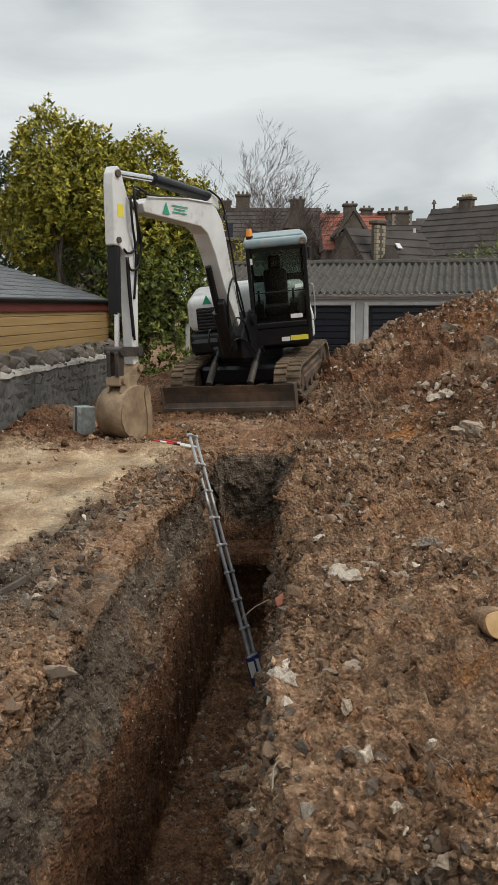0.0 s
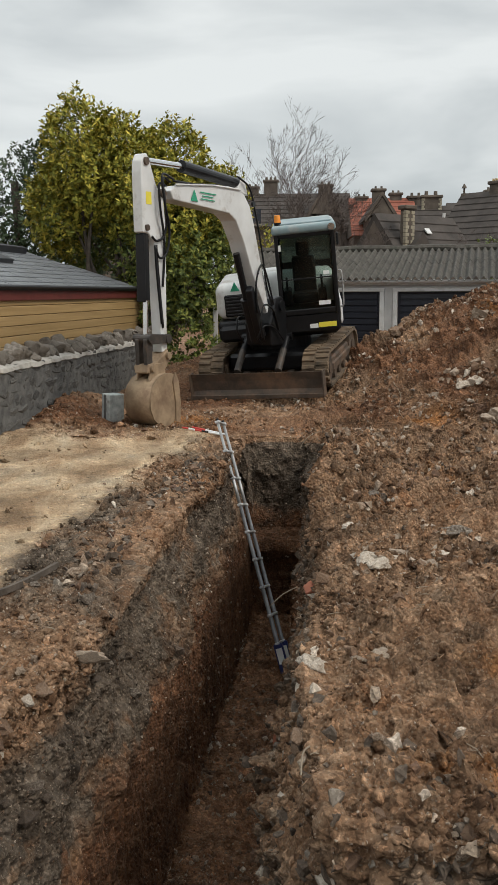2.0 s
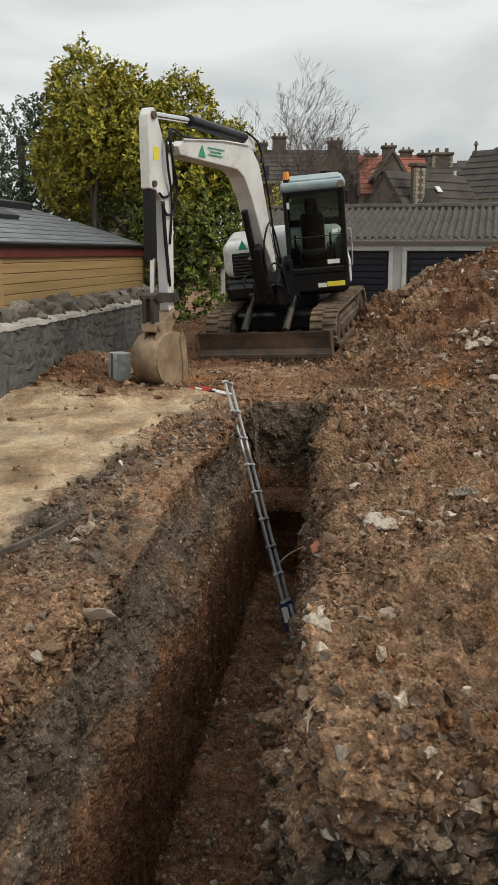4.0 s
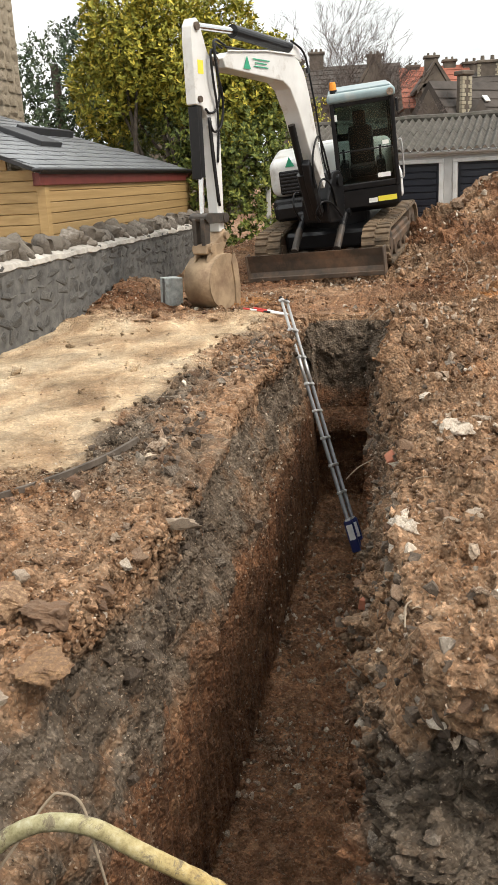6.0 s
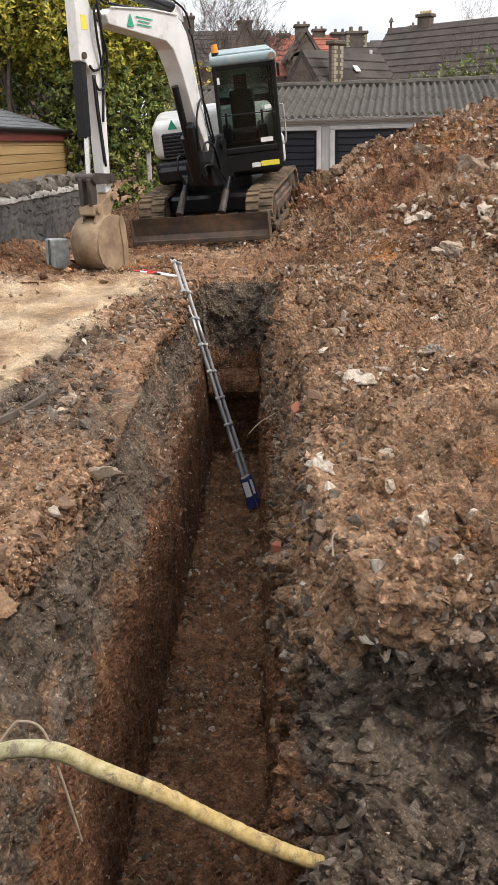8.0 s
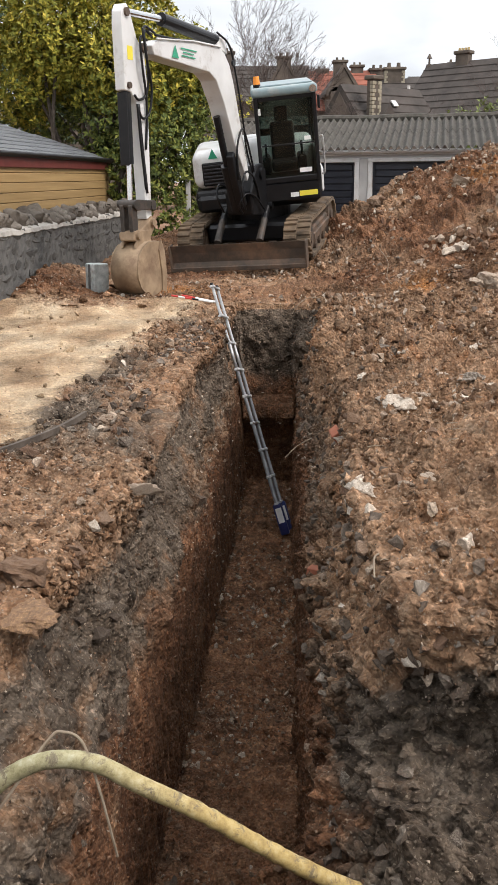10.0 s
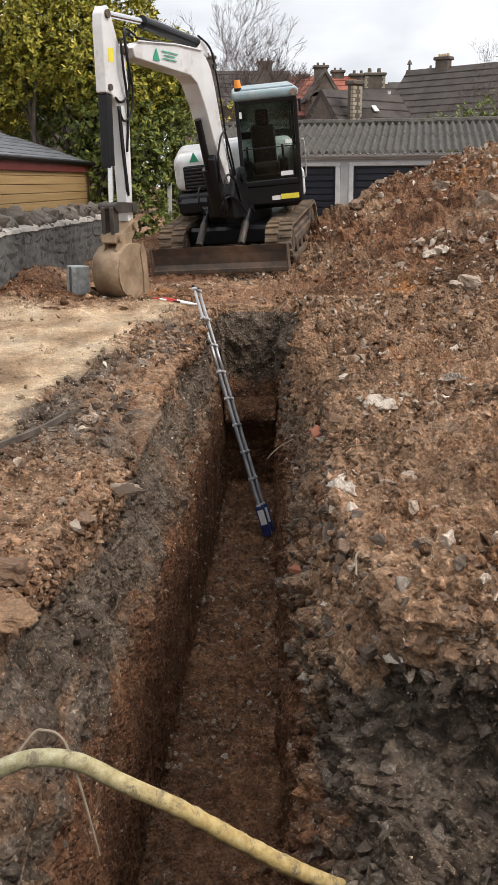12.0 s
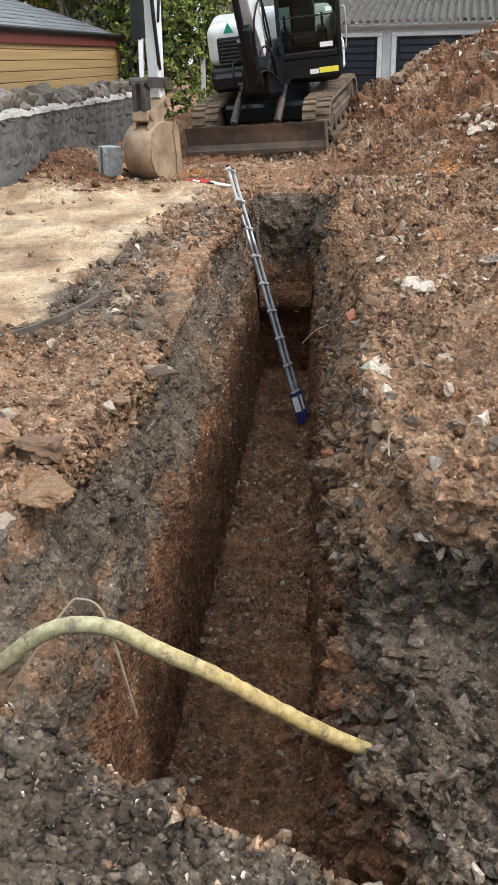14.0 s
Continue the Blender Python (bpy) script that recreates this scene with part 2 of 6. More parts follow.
WHITE_TRIM = simple("off_white_painted_timber", (0.55, 0.54, 0.52), (0.66, 0.65, 0.63), 3, 0.6, bump_d=0.001, dirt=(0.40, 0.38, 0.34), dirt_amount=0.2)
RENDER_GREY = simple("grey_painted_render", (0.38, 0.37, 0.36), (0.48, 0.47, 0.45), 4, 0.9, bump_d=0.004)
NAVY = simple("dark_navy_door_paint", (0.010, 0.012, 0.020), (0.018, 0.021, 0.032), 4, 0.4, bump_d=0.001)
CONCRETE = simple("pale_concrete", (0.24, 0.265, 0.255), (0.54, 0.56, 0.54), 11, 0.9, bump_d=0.012, dirt=(0.19, 0.17, 0.14), dirt_amount=0.35)
BARK = simple("grey_brown_bark", (0.055, 0.042, 0.032), (0.12, 0.095, 0.075), 9, 0.95, bump_d=0.01)
TWIG = simple("bare_twig_bark", (0.055, 0.041, 0.036), (0.115, 0.09, 0.078), 3, 0.95, bump_d=0)
ROOF_TILE = simple("dark_brown_roof_tile", (0.034, 0.028, 0.024), (0.078, 0.064, 0.055), 1.4, 0.9, bump_d=0.02, bump_scale=5)
RED_TILE = simple("orange_red_roof_tile", (0.22, 0.070, 0.045), (0.33, 0.115, 0.072), 1.2, 0.9, bump_d=0.02, bump_scale=5)
HOUSE_STONE = simple("soot_dark_house_stone", (0.060, 0.048, 0.039), (0.15, 0.122, 0.096), 1.6, 0.95, bump_d=0.02, bump_scale=4)
QUOIN = simple("buff_quoin_stone", (0.25, 0.22, 0.16), (0.36, 0.32, 0.24), 3, 0.9, bump_d=0.005)
POT = simple("yellow_clay_pot", (0.42, 0.30, 0.13), (0.5, 0.37, 0.18), 3, 0.85, bump_d=0)


def pipe_material():
    k = material("weathered_yellow_pipe", 0.75)
    co, sp = k.nodes.new("ShaderNodeTexCoord"), k.nodes.new("ShaderNodeSeparateXYZ")
    k.links.new(co.outputs["Object"], sp.inputs[0])
    along = k.nodes.new("ShaderNodeMapRange")
    along.inputs["From Min"].default_value, along.inputs["From Max"].default_value = -1.0, -0.55
    k.links.new(sp.outputs[0], along.inputs["Value"])
    n = tex_noise(k, 30.0, 7, 0.7)
    col = mix(k, along.outputs[0], ramp(k, n, (0.3, (0.17, 0.150, 0.070)), (0.5, (0.32, 0.29, 0.16)), (0.7, (0.45, 0.42, 0.30))), ramp(k, n, (0.3, (0.22, 0.14, 0.055)), (0.5, (0.42, 0.30, 0.11)), (0.7, (0.50, 0.40, 0.21))))
    col = mix(k, ramp(k, tex_noise(k, 13.0, 9, 0.8, dist=0.6), (0.52, gray(0)), (0.60, gray(0.9))), col, (0.13, 0.10, 0.065))
    k.links.new(col, k.bsdf.inputs["Base Color"])
    bump(k, n, 0.7, 0.006)
    return k.m


PIPE = pipe_material()
CUT_WOOD = simple("fresh_cut_wood", (0.50, 0.30, 0.13), (0.62, 0.42, 0.22), 12, 0.8, bump_d=0.002)
ORANGE_STONE = stone_material("orange_brown_stone", (0.30, 0.17, 0.08), (0.36, 0.22, 0.12), (0.46, 0.32, 0.20))
STACK_STONE = stone_material("tan_stack_stone", (0.20, 0.165, 0.12), (0.27, 0.225, 0.165), (0.36, 0.31, 0.24), (0.25, 0.205, 0.15))
# Aluminium darkened in its colour to stand for shade down in the trench.
SHADED_ALU = simple("trench_shaded_aluminium", (0.13, 0.13, 0.135), (0.24, 0.24, 0.245), 9, 0.55, 0.5, 0.001)
ROOT = simple("pale_dry_root", (0.17, 0.125, 0.085), (0.32, 0.26, 0.19), 12, 0.9, bump_d=0)
BRICK = simple("broken_red_brick", (0.26, 0.085, 0.045), (0.36, 0.13, 0.075), 14, 0.9, bump_d=0.004, dirt=(0.16, 0.09, 0.05), dirt_amount=0.25)
COLLAR = simple("pale_grey_plastic", (0.40, 0.40, 0.40), (0.55, 0.55, 0.545), 9, 0.5, bump_d=0)
BLUE = simple("dark_blue_plastic", (0.012, 0.020, 0.10), (0.02, 0.032, 0.16), 8, 0.45, bump_d=0)


def glass_material():
    k = material("dark_cab_glass", 0.04)
    k.bsdf.inputs["Base Color"].default_value = (0.40, 0.50, 0.47, 1)
    k.bsdf.inputs["Transmission Weight"].default_value = 1.0
    k.bsdf.inputs["IOR"].default_value = 1.45
    return k.m


def leaf_material(name, a, b, c):
    k = material(name, 0.6)
    k.bsdf.inputs["Specular IOR Level"].default_value = 0.25
    g = k.nodes.new("ShaderNodeNewGeometry")
    col = ramp(k, g.outputs["Random Per Island"], (0.0, a), (0.6, b), (1.0, c))
    k.links.new(col, k.bsdf.inputs["Base Color"])
    return k.m


# Darker copy of the laurel leaf, with the lower crown's shade in its colour.
LAUREL_SHADE = leaf_material("laurel_leaf_painted_shade", (0.045, 0.066, 0.016), (0.12, 0.15, 0.032), (0.27, 0.27, 0.055))
DARK_STEEL = simple("dark_linkage_steel", (0.03, 0.026, 0.023), (0.075, 0.062, 0.052), 7, 0.55, 0.3, 0.003, dirt=(0.13, 0.085, 0.055), dirt_amount=0.25)
GLASS = glass_material()
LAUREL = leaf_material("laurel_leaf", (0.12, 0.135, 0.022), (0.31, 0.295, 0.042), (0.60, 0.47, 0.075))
DARK_LEAF = leaf_material("dark_evergreen_leaf", (0.03, 0.05, 0.026), (0.055, 0.085, 0.042), (0.10, 0.13, 0.065))
SPRING_LEAF = leaf_material("young_green_leaf", (0.09, 0.13, 0.03), (0.15, 0.19, 0.05), (0.22, 0.25, 0.08))


# ---- mesh helpers ----
def thing(name, m, label, category, group="", kind=""):
    ob = new(name)
    ob.empty_display_size = 0.2
    ob.matrix_basis = m
    return tagged(ob, label, category, group, kind)


def mesh_of(name, bm, mat, smooth_faces=False):
    me = bpy.data.meshes.new(name)
    bm.normal_update()
    for f in bm.faces:
        f.smooth = smooth_faces
    bm.to_mesh(me)
    bm.free()
    me.materials.append(mat)
    return me


def part(name, bm, mat, parent, label="", smooth_faces=False):
    ob = new(name, mesh_of(name, bm, mat, smooth_faces))
    ob.parent = parent
    if label:
        tagged(ob, label)
    return ob


def whole(name, bm, mat, label, category, group="", kind="", m=None, smooth_faces=False):
    ob = new(name, mesh_of(name, bm, mat, smooth_faces))
    if m is not None:
        ob.matrix_basis = m
    return tagged(ob, label, category, group, kind)


def box(bm, lo, hi, bev=0.0, m=None, seg=1):
    size = [b - a for a, b in zip(lo, hi)]
    mid = [(a + b) / 2 for a, b in zip(lo, hi)]
    r = bmesh.ops.create_cube(bm, size=1.0, matrix=Matrix.Translation(mid) @ Matrix.Diagonal((*size, 1)))
    vs = r["verts"]
    if bev:
        es = list({e for v in vs for e in v.link_edges})
        made = bmesh.ops.bevel(bm, geom=es, offset=bev, segments=seg, affect="EDGES", profile=0.5)
        vs = list({v for f in made["faces"] for v in f.verts} | {v for v in vs if v.is_valid})
    if m is not None:
        bmesh.ops.transform(bm, matrix=m, verts=vs)
    return bm


def rod(bm, p, q, r, r2=None, seg=12, m=None):
    p, q = Vector(p), Vector(q)
    turn = (q - p).to_track_quat("Z", "Y").to_matrix().to_4x4()
    mm = Matrix.Translation((p + q) / 2) @ turn
    if m is not None:
        mm = m @ mm
    bmesh.ops.create_cone(bm, cap_ends=True, segments=seg, radius1=r, radius2=r if r2 is None else r2, depth=(q - p).length, matrix=mm)
    return bm


def prism(bm, outline, lo, hi, m=None, bev=0.0):
    """An outline of (u, v) pairs, thick from lo to hi; u -> x, v -> z, thickness -> y."""
    a = [bm.verts.new((u, lo, v)) for u, v in outline]
    b = [bm.verts.new((u, hi, v)) for u, v in outline]
    fs = [bm.faces.new(a[::-1]), bm.faces.new(b)]
    n = len(a)
    for i in range(n):
        fs.append(bm.faces.new((a[i], a[(i + 1) % n], b[(i + 1) % n], b[i])))
    bmesh.ops.recalc_face_normals(bm, faces=fs)
    vs = a + b
    if bev:
        es = list({e for v in vs for e in v.link_edges})
        made = bmesh.ops.bevel(bm, geom=es, offset=bev, segments=2, affect="EDGES", profile=0.5)
        vs = list({v for f in made["faces"] for v in f.verts} | {v for v in vs if v.is_valid})
    if m is not None:
        bmesh.ops.transform(bm, matrix=m, verts=vs)
    return bm


def tube(bm, pts, r, seg=10, m=None, closed=False, radii=None):
    pts = [Vector(p) for p in pts]
    rings = []
    side = Vector((0.31, 0.17, 0.93))
    for i, p in enumerate(pts):
        d = (pts[min(i + 1, len(pts) - 1)] - pts[max(i - 1, 0)]).normalized()
        a = d.cross(side)
        a = a.normalized() if a.length > 1e-4 else d.orthogonal().normalized()
        b = d.cross(a)
        rr = radii[i] if radii else r
        ring = []
        for j in range(seg):
            w = 2 * math.pi * j / seg
            v = p + (a * math.cos(w) + b * math.sin(w)) * rr
            ring.append(bm.verts.new(m @ v if m is not None else v))
        rings.append(ring)
    for s, t in zip(rings, rings[1:]):
        for j in range(seg):
            bm.faces.new((s[j], s[(j + 1) % seg], t[(j + 1) % seg], t[j]))
    bm.faces.new(rings[0][::-1])
    bm.faces.new(rings[-1])
    return bm


def curve_pts(pts, n):
    """Points along a smooth line through pts."""
    pts = [Vector(p) for p in pts]
    pts = [pts[0] * 2 - pts[1]] + pts + [pts[-1] * 2 - pts[-2]]
    out = []
    for i in range(1, len(pts) - 2):
        a, b, c, d = pts[i - 1:i + 3]
        for j in range(n):
            t = j / n
            out.append(0.5 * (2 * b + (c - a) * t + (2 * a - 5 * b + 4 * c - d) * t * t + (3 * b - a - 3 * c + d) * t ** 3))
    return out + [pts[-2]]


def B():
    return bmesh.new()


# ---- ground ----
def lattice(ix, iy, iz):
    h = (ix * 374761393 + iy * 668265263 + iz * 2147483647) & 0xFFFFFFFF
    h = ((h ^ (h >> 13)) * 1274126177) & 0xFFFFFFFF
    return ((h ^ (h >> 16)) & 0xFFFF) / 32767.5 - 1


def value_noise(p):
    i = np.floor(p).astype(np.int64)
    f = p - i
    f = f * f * (3 - 2 * f)
    out = 0
    for dx in (0, 1):
        for dy in (0, 1):
            for dz in (0, 1):
                w = np.abs(1 - dx - f[..., 0]) * np.abs(1 - dy - f[..., 1]) * np.abs(1 - dz - f[..., 2])
                out = out + w * lattice(i[..., 0] + dx, i[..., 1] + dy, i[..., 2] + dz)
    return out


def fbm(p, scale, octaves=4, gain=0.5):
    out, a, s = 0, 1.0, scale
    for k in range(octaves):
        out = out + a * value_noise(p * s + 17.3 * k)
        a, s = a * gain, s * 2.03
    return out


def clods(p, scale, seed=0):
    """Distance to the nearest of scattered points, 0 at a point: rounded lumps with creases between."""
    q = p * scale
    i = np.floor(q).astype(np.int64)
    best = np.full(p.shape[:-1], 9.0)
    for dx in (-1, 0, 1):
        for dy in (-1, 0, 1):
            for dz in (-1, 0, 1):
                c = [i[..., 0] + dx, i[..., 1] + dy, i[..., 2] + dz]
                d = 0
                for ax in range(3):
                    jit = 0.5 + 0.45 * lattice(c[0] + 31 * ax + seed, c[1] + 57 * ax, c[2])
                    d = d + (c[ax] + jit - q[..., ax]) ** 2
                best = np.minimum(best, d)
    return np.sqrt(best)


BED = -2.36


def ground_height(x, y):
    z = 0.05 * smooth(11.2, 12.5, y) - 0.07 * smooth(12.8, 13.8, y) * smooth(15.5, 14.6, y) * smooth(2.2, 1.2, x)
    z = z + 0.42 * smooth(14.6, 17.3, y) * smooth(-3.2, -1.6, x)
    # the spoil heap
    dx = np.minimum(x - 5.5, 0) / 4.7 + np.maximum(x - 7.5, 0) / 4.0
    dy = np.where(y < 16.2, (y - 16.2) / 6.0, (y - 16.2) / 3.0)
    d = np.sqrt(dx * dx + dy * dy)
    z = z + 1.87 * np.clip(1 - d ** 1.5, 0, 1)
    z = z + 0.05 * smooth(0.2, 0.8, x) * smooth(10.5, 8, y)
    # soil banked against the garden wall
    z = z + 0.28 * np.exp(-((x + 2.95 - 0.125 * (y - 12.6)) / 0.4) ** 2 - ((y - 13.0) / 1.5) ** 2)
    z = z + 0.07 * np.exp(-((y - 10.9 - 0.08 * (x + 2)) / 0.25) ** 2) * smooth(-0.6, -1.4, x)
    return z - 0.45 * smooth(17.8, 20, y)


RIM_L = ([0.5, 1.0, 2, 2.7, 3.5, 4.4, 5.5, 7, 8, 9, 9.9, 11.2], [-1.75, -1.75, -1.62, -1.40, -1.24, -1.03, -1.0, -0.95, -0.80, -0.66, -0.56, -0.44])
RIM_R = ([0.5, 1.5, 2.3, 2.50, 2.58, 2.65, 2.76, 3.5, 4.1, 5.4, 7, 8.5, 10, 11.2], [2.6, 2.1, 1.55, 1.15, 0.70, 0.36, 0.17, 0.19, 0.17, 0.36, 0.42, 0.52, 0.66, 0.78])
CUT_L = ([0.5, 3.5, 5.6, 7, 9.2, 11.2], [-1.18, -1.02, -0.80, -0.67, -0.46, -0.30])
FACE_R = ([0.5, 1.4, 1.8, 2.0, 2.15, 2.3], [1.3, 0.75, 0.42, 0.20, 0.06, 0.0])   # how far the upper face stands back
CUT_R = ([0.5, 2.3, 3.5, 5.6, 7, 9.2, 11.2], [-0.24, -0.20, -0.14, -0.02, 0.08, 0.20, 0.34])


def rows_of_trench():
    """Pairs of (y, depth share) from behind the viewer to the far distance; the far end has a shelf with a hollow below."""
    rows = [(y, 0.0) for y in -np.geomspace(0.6, 60, 18)[::-1] + 0.4]
    y, step = 0.0, 0.03
    while y < 10.2:
        step = 0.016 + 0.0019 * max(0, y - 3)
        if 2.2 < y < 2.76:
            step = 0.008
        if y < 0.8:
            step = 0.05
        rows.append((y, 1.0))
        y += step
    ends = [(10.2, 1.0), (10.95, 0.99), (11.0, 0.80), (10.86, 0.66), (10.72, 0.60), (10.78, 0.55), (11.02, 0.50), (11.1, 0.30), (11.16, 0.06), (11.2, 0.0)]
    for (a, da), (b, db) in zip(ends, ends[1:]):
        n = max(3, int(math.hypot(b - a, 2.3 * (db - da)) / 0.032))
        rows += [(a + (b - a) * i / n, da + (db - da) * i / n) for i in range(n)]
    rows += [(v, 0.0) for v in np.arange(11.2, 19.5, 0.048)]
    rows += [(v, 0.0) for v in np.geomspace(19.6, 400, 26)]
    return np.array(rows)


def build_ground():
    rows = rows_of_trench()
    y, share = rows[:, :1], rows[:, 1:]
    rl, rr, cl, cr = (np.interp(y, *k) for k in (RIM_L, RIM_R, CUT_L, CUT_R))
    wob = fbm(np.concatenate([y * 1.0, y * 0 + 3.1, y * 0], 1), 1.3, 3)[:, None]
    rl, rr = rl + 0.05 * wob, rr + 0.05 * np.roll(wob, 90, 0)

    def span(a, b, n, last=False):
        return a + (b - a) * np.linspace(0, 1, n, endpoint=last)[None, :]

    far_l = -np.geomspace(6, 300, 20)[::-1][None, :] + 0 * y
    segs = [(far_l, 0 * far_l), (span(-5.8 + 0 * y, rl - 1.2, 80), 0), (span(rl - 1.2, rl, 45), 0)]
    xs, zs = [s[0] for s in segs], [s[0] * 0 for s in segs]
    sl, sr = cl - 0.04, cr + 0.10 + np.interp(y, *FACE_R)
    prof = [(rl, 0.0, 0), (rl + 0.25 * (cl - rl), -0.10, 12), (sl - 0.06, -0.48, 24), (sl, -0.9, 22), (cl, BED, 62), (cr, BED, 40), (cr + 0.03, -1.5, 40), (sr, -0.85, 54), (rr - 0.34 * (rr - sr), -0.40, 36), (rr - 0.08 * (rr - sr), -0.09, 24), (rr, 0.0, 8)]
    for (a, za, _), (b, zb, n) in zip(prof, prof[1:]):
        xs.append(span(a + 0 * y, b + 0 * y, n))
        zs.append((za + (zb - za) * np.linspace(0, 1, n, endpoint=False)[None, :]) + 0 * y)
    for a, b, n in ((rr, rr + 1.6, 60), (rr + 1.6, 8.0 + 0 * y, 110)):
        xs.append(span(a, b, n))
        zs.append(np.zeros((len(y), n)))
    far_r = np.geomspace(8.0, 300, 20)[None, :] + 0 * y
    xs.append(far_r), zs.append(0 * far_r)
    X, Z = np.concatenate(xs, 1), np.concatenate(zs, 1)
    # past the trench the columns spread out evenly
    inside = slice(far_l.shape[1], X.shape[1] - far_r.shape[1])
    even = np.linspace(-5.8, 7.95, X[:, inside].shape[1])[None, :]
    spread = smooth(11.25, 12.4, y)
    X[:, inside] = X[:, inside] * (1 - spread) + even * spread
    Y = y + 0 * X
    # the near end of the trench, a ragged lip that runs aslant
    lip = 1.20 + np.clip(-0.55 - X, -0.8, 0.8) * 0.62 + 0.04 * wob.T[:, :1]
    near = smooth(0.0, 0.34, Y - lip)
    depth = Z * share * np.where(Y < 5, near, 1.0)
    Zs = depth + ground_height(X, Y) * smooth(-0.5, 0.0, depth)
    P = np.stack([X, Y, Zs], -1)
    # lumps along the surface's own normal
    du = np.gradient(P, axis=1)
    dv = np.gradient(P, axis=0)
    nrm = np.cross(du, dv)
    nrm /= np.maximum(np.linalg.norm(nrm, axis=-1, keepdims=True), 1e-9)
    flat = smooth(-0.04, 0.0, depth)
    inner = (np.abs(X) < 9) & (Y > 0.1) & (Y < 20)
    edge = X + 0.20 * fbm(P, 1.7, 3)
    slab = smooth(-1.15, -1.75, edge - 0.10 * (Y - 8)) * smooth(4.3, 5.4, Y + 0.35 * (X + 1.6)) * smooth(11.0, 10.4, Y)
    near_rough = smooth(0.15, 0.35, X) * flat
    lumpy = 0.050 + 0.052 * near_rough - 0.040 * slab
    left_side = smooth(-0.15, -0.45, X)
    lumpy = np.where(depth < -0.04, 0.045 - 0.016 * left_side - 0.016 * smooth(-0.8, -1.2, depth), lumpy)
    lumpy = lumpy + 0.034 * smooth(5.5, 8.0, Y) * smooth(-0.2, 0.6, X) * flat * smooth(13.5, 11.5, Y) - 0.004 * smooth(11.2, 11.8, Y)
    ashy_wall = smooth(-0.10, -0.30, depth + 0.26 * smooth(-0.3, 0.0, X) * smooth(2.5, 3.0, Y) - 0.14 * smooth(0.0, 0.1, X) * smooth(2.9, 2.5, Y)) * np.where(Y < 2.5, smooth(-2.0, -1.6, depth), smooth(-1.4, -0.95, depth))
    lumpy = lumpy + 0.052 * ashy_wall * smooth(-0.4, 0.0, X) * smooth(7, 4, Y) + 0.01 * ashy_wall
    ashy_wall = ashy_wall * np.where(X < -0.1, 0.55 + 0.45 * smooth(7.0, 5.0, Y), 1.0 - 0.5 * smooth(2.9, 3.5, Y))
    bedd = smooth(BED + 0.12, BED + 0.02, depth)
    lumpy = np.where(bedd > 0.5, 0.058, lumpy)
    a = fbm(P, 2.2, 2) * 0.9
    b = fbm(P, 7.0, 3, 0.6)
    c = fbm(P, 17.0, 1)
    chunk = np.maximum(0, b - 0.15) * 1.3
    heap = smooth(0.05, 0.5, ground_height(X, Y) - 0.2 * smooth(11, 14, Y)) * flat
    lump = np.zeros_like(X)
    w1, w2 = clods(P[inner], 7.0), clods(P[inner], 15.0, 5)
    close = inner & (Y < 7.5) & (X > -2.2) & (X < 2.4)
    w3 = np.zeros_like(X)
    w3[close] = 0.5 - clods(P[close], 30.0, 9)
    lump[inner] = 1.2 * np.maximum(0.58 - w1, 0) * smooth(-0.3, 0.3, fbm(P[inner], 3.1, 2)) + 0.95 * (0.5 - w2) * (smooth(11.6, 10.4, Y) * smooth(2.8, 1.9, X))[inner]
    disp = lumpy * (0.7 * a + 0.45 * b + 0.28 * c * smooth(11.6, 10.4, Y) * smooth(2.8, 1.9, X) + 0.4 * chunk + lump) + (0.016 + 0.018 * ashy_wall * smooth(-0.3, 0.0, X)) * w3 * (1 - 0.75 * slab) + heap * (0.055 * a + 0.022 * b)
    # a crust at the rim that stands out over the crumbled side below it
    ragged = 0.45 + 0.8 * fbm(np.stack([Y * 1.0, X * 0 + 2.0, Zs * 0.3], -1), 1.6, 3)
    shelf = np.exp(-((depth + 0.07) / 0.06) ** 2) - 0.9 * np.exp(-((depth + 0.32) / 0.15) ** 2)
    disp = disp + (0.025 + 0.095 * left_side) * np.clip(ragged, 0, 1.3) * shelf * smooth(9.5, 7.5, Y) * (depth < 0)
    disp = disp + 0.05 * a * smooth(-0.1, -0.3, depth) * smooth(-1.5, -0.9, depth)
    # tooth marks down the clay and ruts over the fill
    groove = np.abs(np.sin(Y * 21.0 + 2.2 * fbm(np.stack([X * 0, Y, Zs * 0.35], -1), 1.2, 2)))
    disp = disp + 0.034 * (np.sqrt(groove) - 0.7) * smooth(-0.7, -1.15, depth) * (1 - bedd)
    rut = np.sin(34.0 * (Y + 0.12 * X) + 1.2 * a) * np.exp(-((X - 0.95 - 0.05 * a) / 0.55) ** 2) * smooth(2.0, 2.4, Y) * smooth(4.6, 3.6, Y) * flat
    disp = disp + 0.022 * rut
    jit = np.random.default_rng(2).normal(size=X.shape) * 0.0015
    P = P + nrm * np.where(inner, disp + jit, 0)[..., None]
    # soil kinds
    n1 = fbm(np.stack([X, Y, Zs], -1), 0.9, 3)
    n2 = fbm(np.stack([X, Y * 0.8, Zs * 3], -1), 2.6, 3)
    sand = np.clip(slab * 0.95 + 0.42 * n1 * slab + 0.3 * n2 * slab * (1 - slab), 0, 1)
    sand = np.maximum(sand, np.clip((0.40 + 0.3 * n1) * smooth(-0.5, -1.2, X) * smooth(8.5, 9.8, Y) * smooth(12.2, 11.2, Y), 0, 1))
